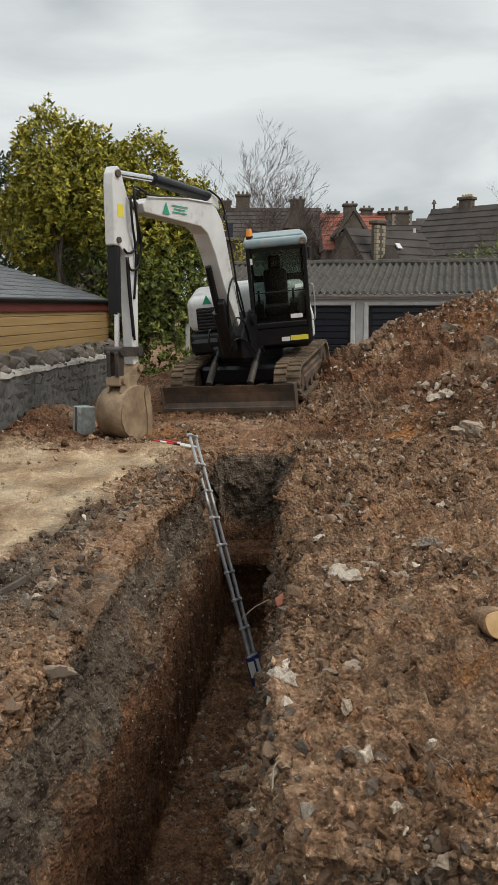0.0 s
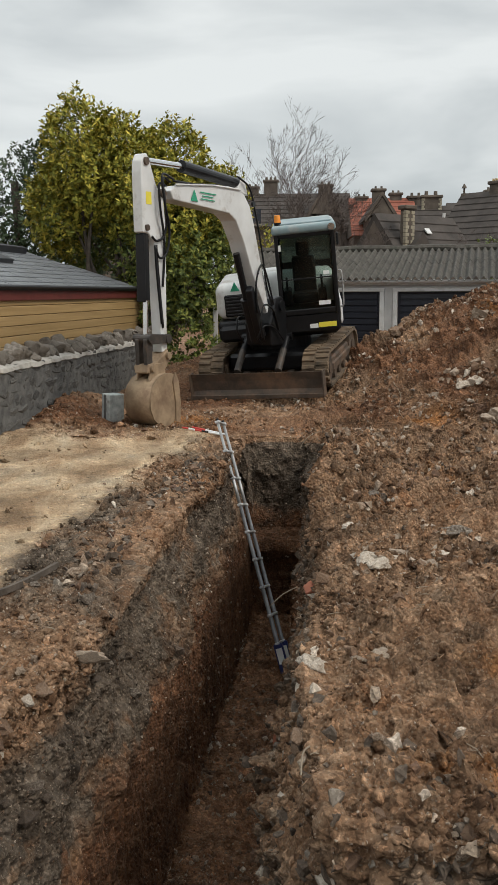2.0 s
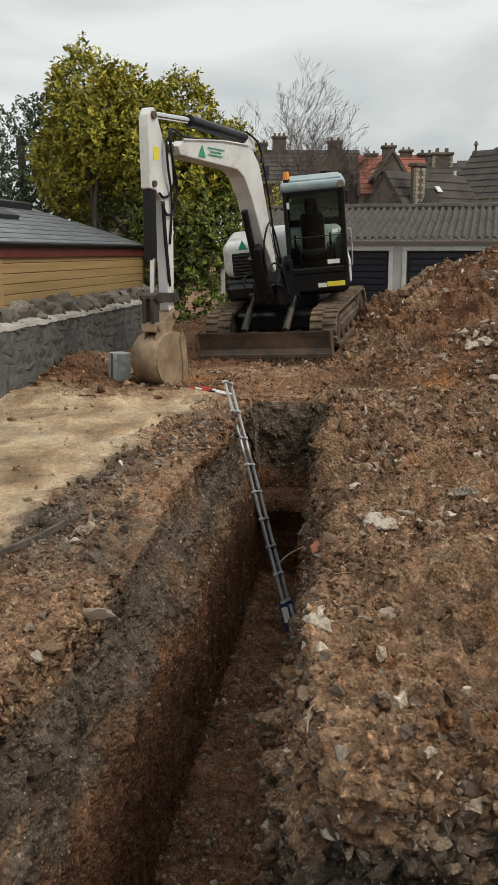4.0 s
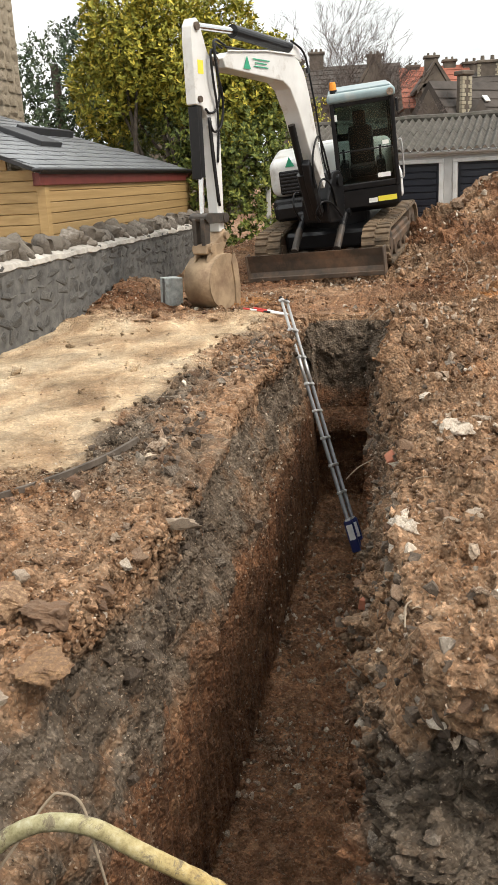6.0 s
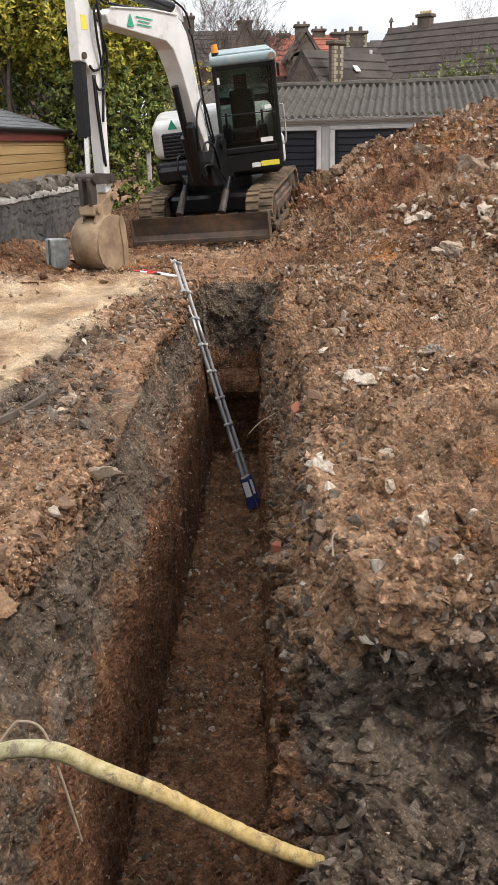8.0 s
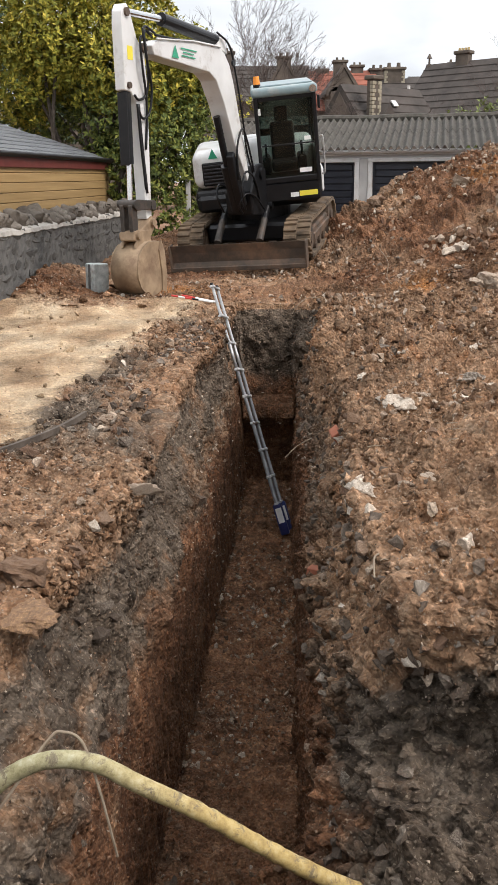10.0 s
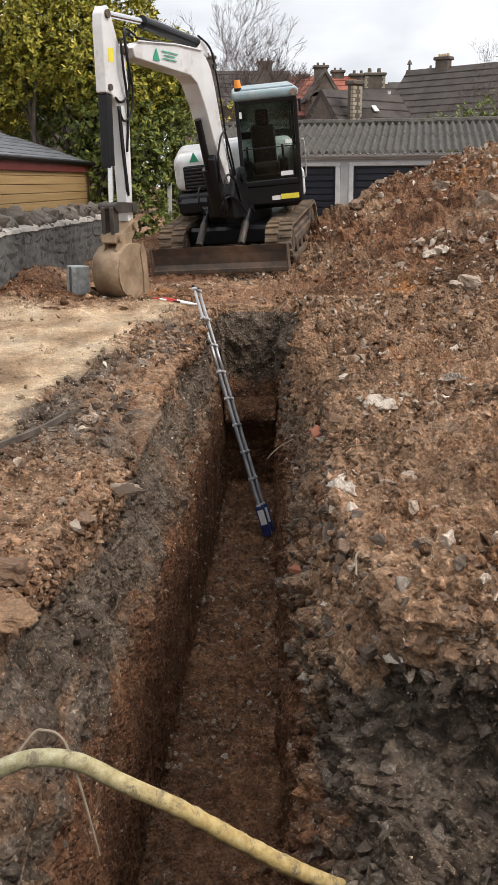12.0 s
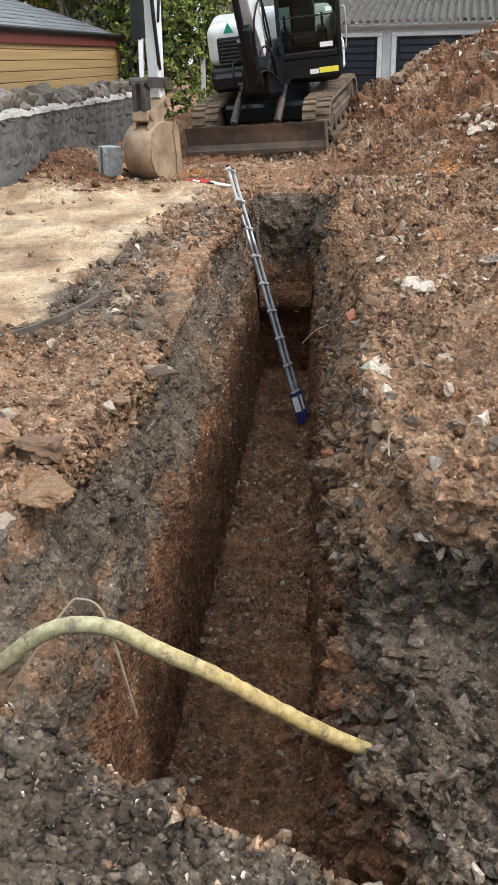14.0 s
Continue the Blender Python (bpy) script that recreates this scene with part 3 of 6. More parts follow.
    strip = np.exp(-((X + 1.45 - 0.10 * (Y - 7) + 0.12 * n1) / 0.34) ** 2) * smooth(5.0, 6, Y) * smooth(9.0, 8, Y) * flat
    left_bank = smooth(-0.3, -0.6, X) * smooth(-1.9, -1.4, X - 0.10 * (Y - 7)) * smooth(4.2, 5.2, Y) * smooth(10.4, 9.6, Y) * smooth(-0.9, -0.3, depth)
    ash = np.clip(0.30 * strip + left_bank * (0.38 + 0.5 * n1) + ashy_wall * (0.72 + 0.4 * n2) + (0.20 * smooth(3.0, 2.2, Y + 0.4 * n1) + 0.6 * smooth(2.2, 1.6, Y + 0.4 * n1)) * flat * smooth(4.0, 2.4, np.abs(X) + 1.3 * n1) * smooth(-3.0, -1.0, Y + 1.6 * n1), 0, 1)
    ash = np.where((Y > 10.6) & (Y < 11.3) & (depth < -0.1) & (depth > -1.15), 0.9, ash)
    n3 = fbm(np.stack([X * 0, Y * 5.0, Zs * 0.7], -1), 1.0, 3)
    clay = np.clip(smooth(-0.75, -1.15, depth + 0.22 * n3) * (0.9 + 0.4 * n2 + 0.3 * n3), 0, 1)
    clay = np.maximum(clay, np.clip(smooth(10.9, 11.8, Y) * (0.34 + 0.5 * n1) + heap * (0.55 + 0.6 * n1), 0, 1))
    bed = np.clip(bedd * (0.85 + 0.5 * n1), 0, 1)
    ash = np.maximum(ash, bedd * np.clip(0.08 + 0.7 * n2, 0, 0.6))
    rust = np.zeros_like(X)
    for px, py, rx, ry in ((2.05, 11.9, 0.45, 0.5), (4.3, 15.3, 1.0, 0.8), (1.15, 4.0, 0.30, 0.22), (0.75, 3.0, 0.30, 0.10), (1.9, 8.2, 0.5, 0.35), (-1.3, 12.2, 0.7, 0.4)):
        rust = rust + np.exp(-((X - px) / rx) ** 2 - ((Y - py) / ry) ** 2)
    rust = np.clip(rust * (0.75 + 0.6 * n1), 0, 1) * flat
    clay = clay * (1 - 0.9 * rust)
    return P, nrm, depth, dict(rust=rust, sand=sand, ash=ash, clay=clay, bed=bed)


GP, GN, GDEPTH, GKIND = build_ground()


def sheet(name, P, mat, extra):
    nv, nu = P.shape[:2]
    me = bpy.data.meshes.new(name)
    idx = np.arange(nv * nu).reshape(nv, nu)
    q = np.stack([idx[:-1, :-1], idx[:-1, 1:], idx[1:, 1:], idx[1:, :-1]], -1).reshape(-1, 4)
    me.vertices.add(nv * nu)
    me.vertices.foreach_set("co", P.reshape(-1).astype(np.float32))
    me.loops.add(q.size)
    me.loops.foreach_set("vertex_index", q.reshape(-1).astype(np.int32))
    me.polygons.add(len(q))
    me.polygons.foreach_set("loop_start", np.arange(0, q.size, 4, dtype=np.int32))
    me.update(calc_edges=True)
    for key, v in extra.items():
        at = me.attributes.new(key, "FLOAT", "POINT")
        at.data.foreach_set("value", v.reshape(-1).astype(np.float32))
    me.polygons.foreach_set("use_smooth", np.zeros(len(q), dtype=bool))
    me.materials.append(mat)
    return new(name, me)


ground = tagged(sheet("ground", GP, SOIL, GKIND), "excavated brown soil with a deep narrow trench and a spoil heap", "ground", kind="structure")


def ground_at(x, y):
    """Height of the ground sheet near (x, y), outside the trench."""
    k = np.argmin((GP[..., 0] - x) ** 2 + (GP[..., 1] - y) ** 2 + 1e3 * (GDEPTH < -0.05))
    return float(GP.reshape(-1, 3)[k, 2])


# ---- rocks ----
def rock_mesh(name, seed, sub, mat, squash=(1, 1, 1), rough=0.10, smooth_faces=False):
    rnd = random.Random(seed)
    bm = B()
    bmesh.ops.create_icosphere(bm, subdivisions=sub, radius=1.0)
    cuts = [(Vector((rnd.gauss(0, 1), rnd.gauss(0, 1), rnd.gauss(0, 1))).normalized(), rnd.uniform(0.36, 0.74)) for _ in range(11)]
    off = Vector((seed * 3.7, seed * 1.3, 0))
    for v in bm.verts:
        for n, d in cuts:
            e = v.co.dot(n) - d
            if e > 0:
                v.co -= n * e
        v.co *= 1 + rough * noise.fractal(v.co * 1.6 + off, 0.8, 2.1, 3)
        v.co = Vector((v.co.x * squash[0], v.co.y * squash[1], v.co.z * squash[2]))
    return mesh_of(name, bm, mat, smooth_faces)


def shard(name, seed, mat, squash=(1, 0.8, 0.6), points=13, worn=0):
    """An angular piece: the hull of scattered points, its edges broken where worn is set."""
    rnd = random.Random(seed)
    bm = B()
    pts = []
    while len(pts) < points:
        p = Vector((rnd.gauss(0, 1), rnd.gauss(0, 1), rnd.gauss(0, 1))).normalized()
        if all((p - q).length > 0.45 for q in pts):
            pts.append(p)
    for p in pts:
        k = rnd.uniform(0.75, 1.1)
        bm.verts.new((p.x * k * squash[0], p.y * k * squash[1], p.z * k * squash[2]))
    r = bmesh.ops.convex_hull(bm, input=bm.verts[:])
    loose = [v for v in bm.verts if not v.link_faces]
    bmesh.ops.delete(bm, geom=loose, context="VERTS")
    for i in range(worn):
        bmesh.ops.subdivide_edges(bm, edges=bm.edges[:], cuts=1, use_grid_fill=True)
        off = Vector((seed * 2.1, i * 5.0, 0))
        for v in bm.verts:
            v.co += v.co.normalized() * (0.28 / (i + 1)) * noise.noise(v.co * (2.2 + 2.5 * i) + off)
    bmesh.ops.triangulate(bm, faces=bm.faces[:])
    bmesh.ops.recalc_face_normals(bm, faces=bm.faces[:])
    return mesh_of(name, bm, mat)


def arrays(me):
    v = np.empty(len(me.vertices) * 3, np.float32)
    me.vertices.foreach_get("co", v)
    me.calc_loop_triangles()
    t = np.empty(len(me.loop_triangles) * 3, np.int32)
    me.loop_triangles.foreach_get("vertices", t)
    return v.reshape(-1, 3), t.reshape(-1, 3)


def joined(name, shapes, which, where, size, mat, label, category, extra=None, rounded=False):
    """Many small pieces as one mesh: shapes, and for each piece its shape, place and size (one number or three)."""
    rng = np.random.default_rng(5)
    vs, ts, base = [], [], 0
    kinds = {key: [] for key in extra or {}}
    for k, (sv, st) in enumerate(shapes):
        sel = np.where(which == k)[0]
        if not len(sel):
            continue
        q = rng.normal(size=(len(sel), 4))
        q /= np.linalg.norm(q, axis=1, keepdims=True)
        w, x, y, z = q.T
        R = np.stack([1 - 2 * (y * y + z * z), 2 * (x * y - z * w), 2 * (x * z + y * w), 2 * (x * y + z * w), 1 - 2 * (x * x + z * z), 2 * (y * z - x * w), 2 * (x * z - y * w), 2 * (y * z + x * w), 1 - 2 * (x * x + y * y)], -1).reshape(-1, 3, 3)
        v = np.einsum("nij,vj->nvi", R, sv) * size[sel][:, None, None] + where[sel][:, None, :]
        t = st[None] + (np.arange(len(sel)) * len(sv))[:, None, None] + base
        vs.append(v.reshape(-1, 3)), ts.append(t.reshape(-1, 3))
        base += len(sel) * len(sv)
        for key in kinds:
            kinds[key].append(np.repeat(extra[key][sel], len(sv)))
    V, T = np.concatenate(vs), np.concatenate(ts)
    me = bpy.data.meshes.new(name)
    me.vertices.add(len(V))
    me.vertices.foreach_set("co", V.reshape(-1).astype(np.float32))
    me.loops.add(T.size)
    me.loops.foreach_set("vertex_index", T.reshape(-1).astype(np.int32))
    me.polygons.add(len(T))
    me.polygons.foreach_set("loop_start", np.arange(0, T.size, 3, dtype=np.int32))
    me.update(calc_edges=True)
    me.polygons.foreach_set("use_smooth", np.full(len(T), rounded, dtype=bool))
    me.materials.append(mat)
    for key in kinds:
        at = me.attributes.new(key, "FLOAT", "POINT")
        at.data.foreach_set("value", np.concatenate(kinds[key]).astype(np.float32))
    ob = new(name, me)
    return tagged(ob, label, category, kind="stuff")


# ---- garden wall ----
WX, WY, WS = -3.65, 9.0, 0.125


def wall_x(y):
    return WX + WS * (y - WY)


WALL_TURN = math.degrees(math.atan(-WS))
WALL_M = pose(wall_x(6.0), 6.0, 0, 0, 0, WALL_TURN)   # local y runs along the wall
WALL_LEN = 13.0


def build_wall():
    rnd = random.Random(3)
    w = thing("wall_garden", WALL_M, "grey rubble stone garden wall with upright coping stones", "wall", kind="structure")
    core = B()
    box(core, (-0.40, 0, -0.5), (-0.02, WALL_LEN, 0.86), 0.02)
    part("core", core, MORTAR, w)
    bed = B()
    rings = []
    for i in range(260):
        v = WALL_LEN * i / 259
        e = [noise.noise(Vector((v * 3.1, 4.7 * k, 0))) + 0.6 * noise.noise(Vector((v * 11.0, 4.7 * k, 3))) for k in range(4)]
        line = ((-0.42, 0.82), (-0.035, 0.82 + 0.012 * e[0]), (0.004 + 0.014 * e[1], 0.842 + 0.022 * e[0]), (-0.010 + 0.012 * e[1], 0.893 + 0.018 * e[2]), (-0.11 + 0.02 * e[3], 0.935 + 0.014 * e[2]), (-0.42, 0.93))
        rings.append([bed.verts.new((a, v, z)) for a, z in line])
    for a, c in zip(rings, rings[1:]):
        for k in range(6):
            bed.faces.new((a[k], a[(k + 1) % 6], c[(k + 1) % 6], c[k]))
    bed.faces.new(rings[0]), bed.faces.new(rings[-1])
    bmesh.ops.recalc_face_normals(bed, faces=bed.faces[:])
    part("mortar_bed", bed, PALE_MORTAR, w, "pale mortar under the coping")
    shapes = [rock_mesh("stone", 40 + i, 2, WALL_STONE, (0.45, 1, 1), 0.16) for i in range(8)]
    caps = [rock_mesh("coping_stone", 80 + i, 3, COPING, (0.6, 1, 1), 0.26, True) for i in range(7)]
    z = -0.22
    count = 0
    while z < 0.80:
        h = rnd.uniform(0.09, 0.17)
        y = 1.2 + rnd.uniform(0, 0.2)
        while y < WALL_LEN - 0.1:
            L = rnd.uniform(0.13, 0.34)
            hh = h * rnd.uniform(0.8, 1.12)
            if y > 2.0:
                o = new("stone", rnd.choice(shapes))
                o.parent = w
                o.matrix_basis = pose(-0.033 + rnd.uniform(-0.012, 0.010), y + L / 2, z + h / 2 + rnd.uniform(-0.015, 0.015), rnd.uniform(-9, 9), 0, 0) @ Matrix.Diagonal((0.085, L * 0.84, hh * 0.84, 1))
                count += 1
            y += L + 0.012
        z += h + 0.008
    y = 1.4
    while y < WALL_LEN - 0.1:
        L = rnd.uniform(0.12, 0.24)
        h = rnd.uniform(0.11, 0.19)
        o = new("coping_stone", rnd.choice(caps))
        o.parent = w
        o.matrix_basis = pose(-0.20, y + L / 2, 0.90 + h * 0.62, rnd.uniform(-32, 8), rnd.uniform(-8, 8), rnd.uniform(-16, 16)) @ Matrix.Diagonal((0.36, L * 0.82, h * 1.12, 1))
        y += L
    return w


build_wall()


# ---- timber shed ----
def build_shed():
    m = pose(-3.92, 12.05, 0, 0, 0, WALL_TURN)
    s = thing("shed", m, "honey-coloured timber-clad outbuilding with a slate roof and red fascia", "outbuilding")
    L, H, W = 7.3, 1.89, 4.6     # along y, to the eaves, back in x
    # The frame's dark colour stands for the shade in the plank gaps.
    b = B()
    box(b, (-W, 0.03, -0.3), (-0.03, L - 0.03, H))
    part("wall_frame", b, GAP_SHADE_TIMBER, s)
    z = 0.05
    plank_h = 0.145
    while z < H - 0.12:
        for name, lo, hi in (("plank", (-0.03, 0.10, z), (0.006, L, z + plank_h - 0.007)), ("plank", (-W, -0.006, z), (-0.10, 0.03, z + plank_h - 0.007))):
            pb = B()
            box(pb, lo, hi, 0.007)
            part(name, pb, TIMBER, s)
        z += plank_h
    while z < H + 1.2:
        pb = B()
        box(pb, (-W, -0.006, z), (-max(0.10, (z + 0.15 - H) / 0.38), 0.03, z + plank_h - 0.007), 0.007)
        part("plank", pb, TIMBER, s)
        z += plank_h
    c = B()
    box(c, (-0.11, -0.025, -0.3), (0.022, 0.11, H - 0.15), 0.006)
    part("corner_post", c, TIMBER, s)
    c = B()
    box(c, (-0.06, L - 0.05, -0.3), (0.024, L + 0.06, H - 0.15), 0.006)
    part("corner_post", c, TIMBER, s)
    f = B()
    box(f, (-0.01, -0.22, H - 0.17), (0.05, L + 0.1, H), 0.004)
    part("fascia", f, RED_BOARD, s, "dark red fascia board")
    f = B()
    box(f, (-0.13, -0.05, H - 0.17), (-0.012, -0.02, H), 0.004)
    part("fascia", f, RED_BOARD, s)
    g = B()
    box(g, (-0.02, -0.30, H), (0.14, L + 0.2, H + 0.055), 0.02)
    part("gutter", g, DARK_TRIM, s, "black gutter")
    # roof slope: slates in courses, rising away from the wall
    rise = math.atan2(1.25, 3.3)
    courses, w0 = 17, 0.30
    run = 3.6 / math.cos(rise)
    slab = B()
    mroof = pose(0.10, 0, H + 0.02, 0, math.degrees(rise), 0)
    prism(slab, [(0.0, -0.25), (0.0, L + 0.15), (-run, L + 0.15 - run * 0.9), (-run, -0.25)], -0.05, 0.0, mroof @ Matrix(((1, 0, 0, 0), (0, 0, 1, 0), (0, 1, 0, 0), (0, 0, 0, 1))))
    part("roof", slab, DARK_TRIM, s)
    sl = B()
    box(sl, (-0.27, 0, 0), (0, w0 - 0.006, 0.008))
    slate = mesh_of("slate", sl, SLATE)
    rnd = random.Random(8)
    step = run / courses
    for r in range(courses):
        y = -0.27 + (r % 2) * 0.15
        while y < L - 0.1 - r * step * 0.9:
            o = new("slate", slate)
            o.parent = s
            o.matrix_basis = mroof @ pose(-r * step, y, 0.004 + rnd.uniform(0, 0.003), 0, -2.4 + rnd.uniform(-0.4, 0.4), 0)
            y += w0
    win = B()
    box(win, (-1.95, 2.2, 0.0), (-1.15, 3.0, 0.09), 0.01, mroof)
    part("roof_window", win, DARK_TRIM, s, "closed roof window with a dark frame")
    v = B()
    box(v, (-2.0, 3.0, 0.0), (-1.88, 5.2, 0.13), 0.01, mroof)
    part("flashing", v, DARK_TRIM, s)
    # stone chimney stack beyond the near gable
    ch = thing("chimney_stack", pose(-6.62, 17.8, 0, 0, 0, WALL_TURN), "square grey-brown rubble stone chimney stack", "chimney")
    b = B()
    box(b, (-0.55, -0.42, 0), (0.52, 0.42, 7.4), 0.02)
    part("core", b, STACK_STONE, ch)
    shapes = [rock_mesh("block", 60 + i, 2, STACK_STONE, (1, 1, 1), 0.1) for i in range(4)]
    z = 1.8
    while z < 6.4:
        h = rnd.uniform(0.16, 0.26)
        for side, n in (("f", 4), ("s", 3)):
            for i in range(n):
                o = new("block", rnd.choice(shapes))
                o.parent = ch
                if side == "f":
                    o.matrix_basis = pose(-0.42 + i * 0.28, -0.42, z + h / 2) @ Matrix.Diagonal((0.165, 0.05, h * 0.6, 1))
                else:
                    o.matrix_basis = pose(0.52, -0.30 + i * 0.29, z + h / 2) @ Matrix.Diagonal((0.05, 0.17, h * 0.6, 1))
        z += h
    return s


build_shed()


# ---- garages ----
def build_garages():
    m = pose(1.5, 20.0, -0.12, 0, 0, -13) @ pose(-1.5, 0, 0)
    g = thing("garage_block", m, "row of lock-up garages with navy doors and a corrugated roof", "garage")
    X0, X1, E = -1.2, 11.0, 2.21
    b = B()
    box(b, (X0, 0.25, 0), (X1, 3.6, E - 0.05))
    part("wall", b, RENDER_GREY, g)
    doors = [(0.05, 2.30), (2.69, 4.86), (5.24, 7.4), (7.8, 10.0)]
    last = X0
    for a, c in doors:
        p = B()
        box(p, (last, 0.0, 0), (a - 0.10, 0.30, 2.032), 0.01)
        part("pier", p, RENDER_GREY, g)
        last = c + 0.10
        d = B()
        box(d, (a + 0.003, 0.13, 0.02), (c - 0.003, 0.17, 1.945))
        door = part("garage_door", d, NAVY, g, "dark navy up-and-over door")
        for i in range(13):
            r = B()
            box(r, (a + 0.05, 0.10, 0.08 + i * 0.142), (c - 0.05, 0.135, 0.08 + i * 0.142 + 0.125), 0.012)
            part("rib", r, NAVY, door)
        for lo, hi in (((a - 0.10, -0.02, 0), (a, 0.2, 1.95)), ((c, -0.02, 0), (c + 0.10, 0.2, 1.95)), ((a - 0.10, -0.022, 1.95), (c + 0.10, 0.2, 2.03))):
            f = B()
            box(f, lo, hi, 0.008)
            part("door_frame", f, WHITE_TRIM, g, "off-white door frame")
    p = B()
    box(p, (last, 0.0, 0), (X1, 0.30, 2.032), 0.01)
    part("pier", p, RENDER_GREY, g)
    p = B()
    box(p, (X0, 0.01, 2.03), (X1, 0.3, E - 0.1))
    part("lintel", p, RENDER_GREY, g)
    f = B()
    box(f, (X0, -0.05, E - 0.12), (X1, 0.01, E - 0.02), 0.006)
    part("fascia", f, WHITE_TRIM, g, "off-white fascia board")
    f = B()
    box(f, (X0, -0.17, E - 0.08), (X1, -0.055, E - 0.005), 0.03)
    part("gutter", f, WHITE_TRIM, g, "off-white gutter")
    # corrugated sheets in two courses
    pitch, amp = 0.160, 0.044
    rise = math.atan2(0.72, 3.2)
    for course, (u0, u1) in enumerate(((-0.22, 1.75), (1.62, 3.30))):
        x = X0 - 0.1
        while x < X1:
            wide = pitch * 7
            bm = B()
            ring = []
            n = 60
            for i in range(n + 1):
                xx = x + (wide + 0.02) * i / n
                zz = amp * math.sin(2 * math.pi * xx / pitch)
                col = []
                for u, t in ((u0, 0), (u1, 0), (u1, -0.008), (u0, -0.008)):
                    col.append(bm.verts.new((xx, u * math.cos(rise), E + 0.06 + u * math.sin(rise) + zz + t + 0.012 * course)))
                ring.append(col)
            for a, c in zip(ring, ring[1:]):
                for j in range(4):
                    bm.faces.new((a[j], c[j], c[(j + 1) % 4], a[(j + 1) % 4]))
            part("roof_sheet", bm, ASBESTOS, g)
            x += wide
    r = B()
    ridge_y, ridge_z = 3.30 * math.cos(rise), E + 0.06 + 3.30 * math.sin(rise)
    pts = [(X0 + i * 0.3, ridge_y + random.uniform(-0.02, 0.02), ridge_z + 0.02 + random.uniform(-0.015, 0.015)) for i in range(41)]
    tube(r, pts, 0.10, 8)
    part("ridge_cap", r, ASBESTOS, g)
    return g


build_garages()


# ---- excavator ----
EX_YAW, EX_PITCH, EX_ROLL = -17.0, 9.0, -3.0
EX_M = pose(0.12, 16.0, 0.36, 0, 0, EX_YAW) @ pose(0, 0, 0, EX_PITCH, EX_ROLL, 0)
R90 = pose(0, 0, 0, 0, 0, 90)


def stadium(L, r, n=14, zc=0.0):
    pts = []
    for i in range(n + 1):
        a = -math.pi / 2 + math.pi * i / n
        pts.append((L / 2 - r + r * math.cos(a), zc + r * math.sin(a)))
    for i in range(n + 1):
        a = math.pi / 2 + math.pi * i / n
        pts.append((-L / 2 + r + r * math.cos(a), zc + r * math.sin(a)))
    return pts


def ring_prism(bm, outer, inner, lo, hi, m):
    n = len(outer)
    rows = [[bm.verts.new(m @ Vector((u, t, v))) for u, v in line] for line, t in ((outer, lo), (outer, hi), (inner, hi), (inner, lo))]
    for k in range(4):
        a, b = rows[k], rows[(k + 1) % 4]
        for i in range(n):
            bm.faces.new((a[i], a[(i + 1) % n], b[(i + 1) % n], b[i]))
    bmesh.ops.recalc_face_normals(bm, faces=bm.faces[:])


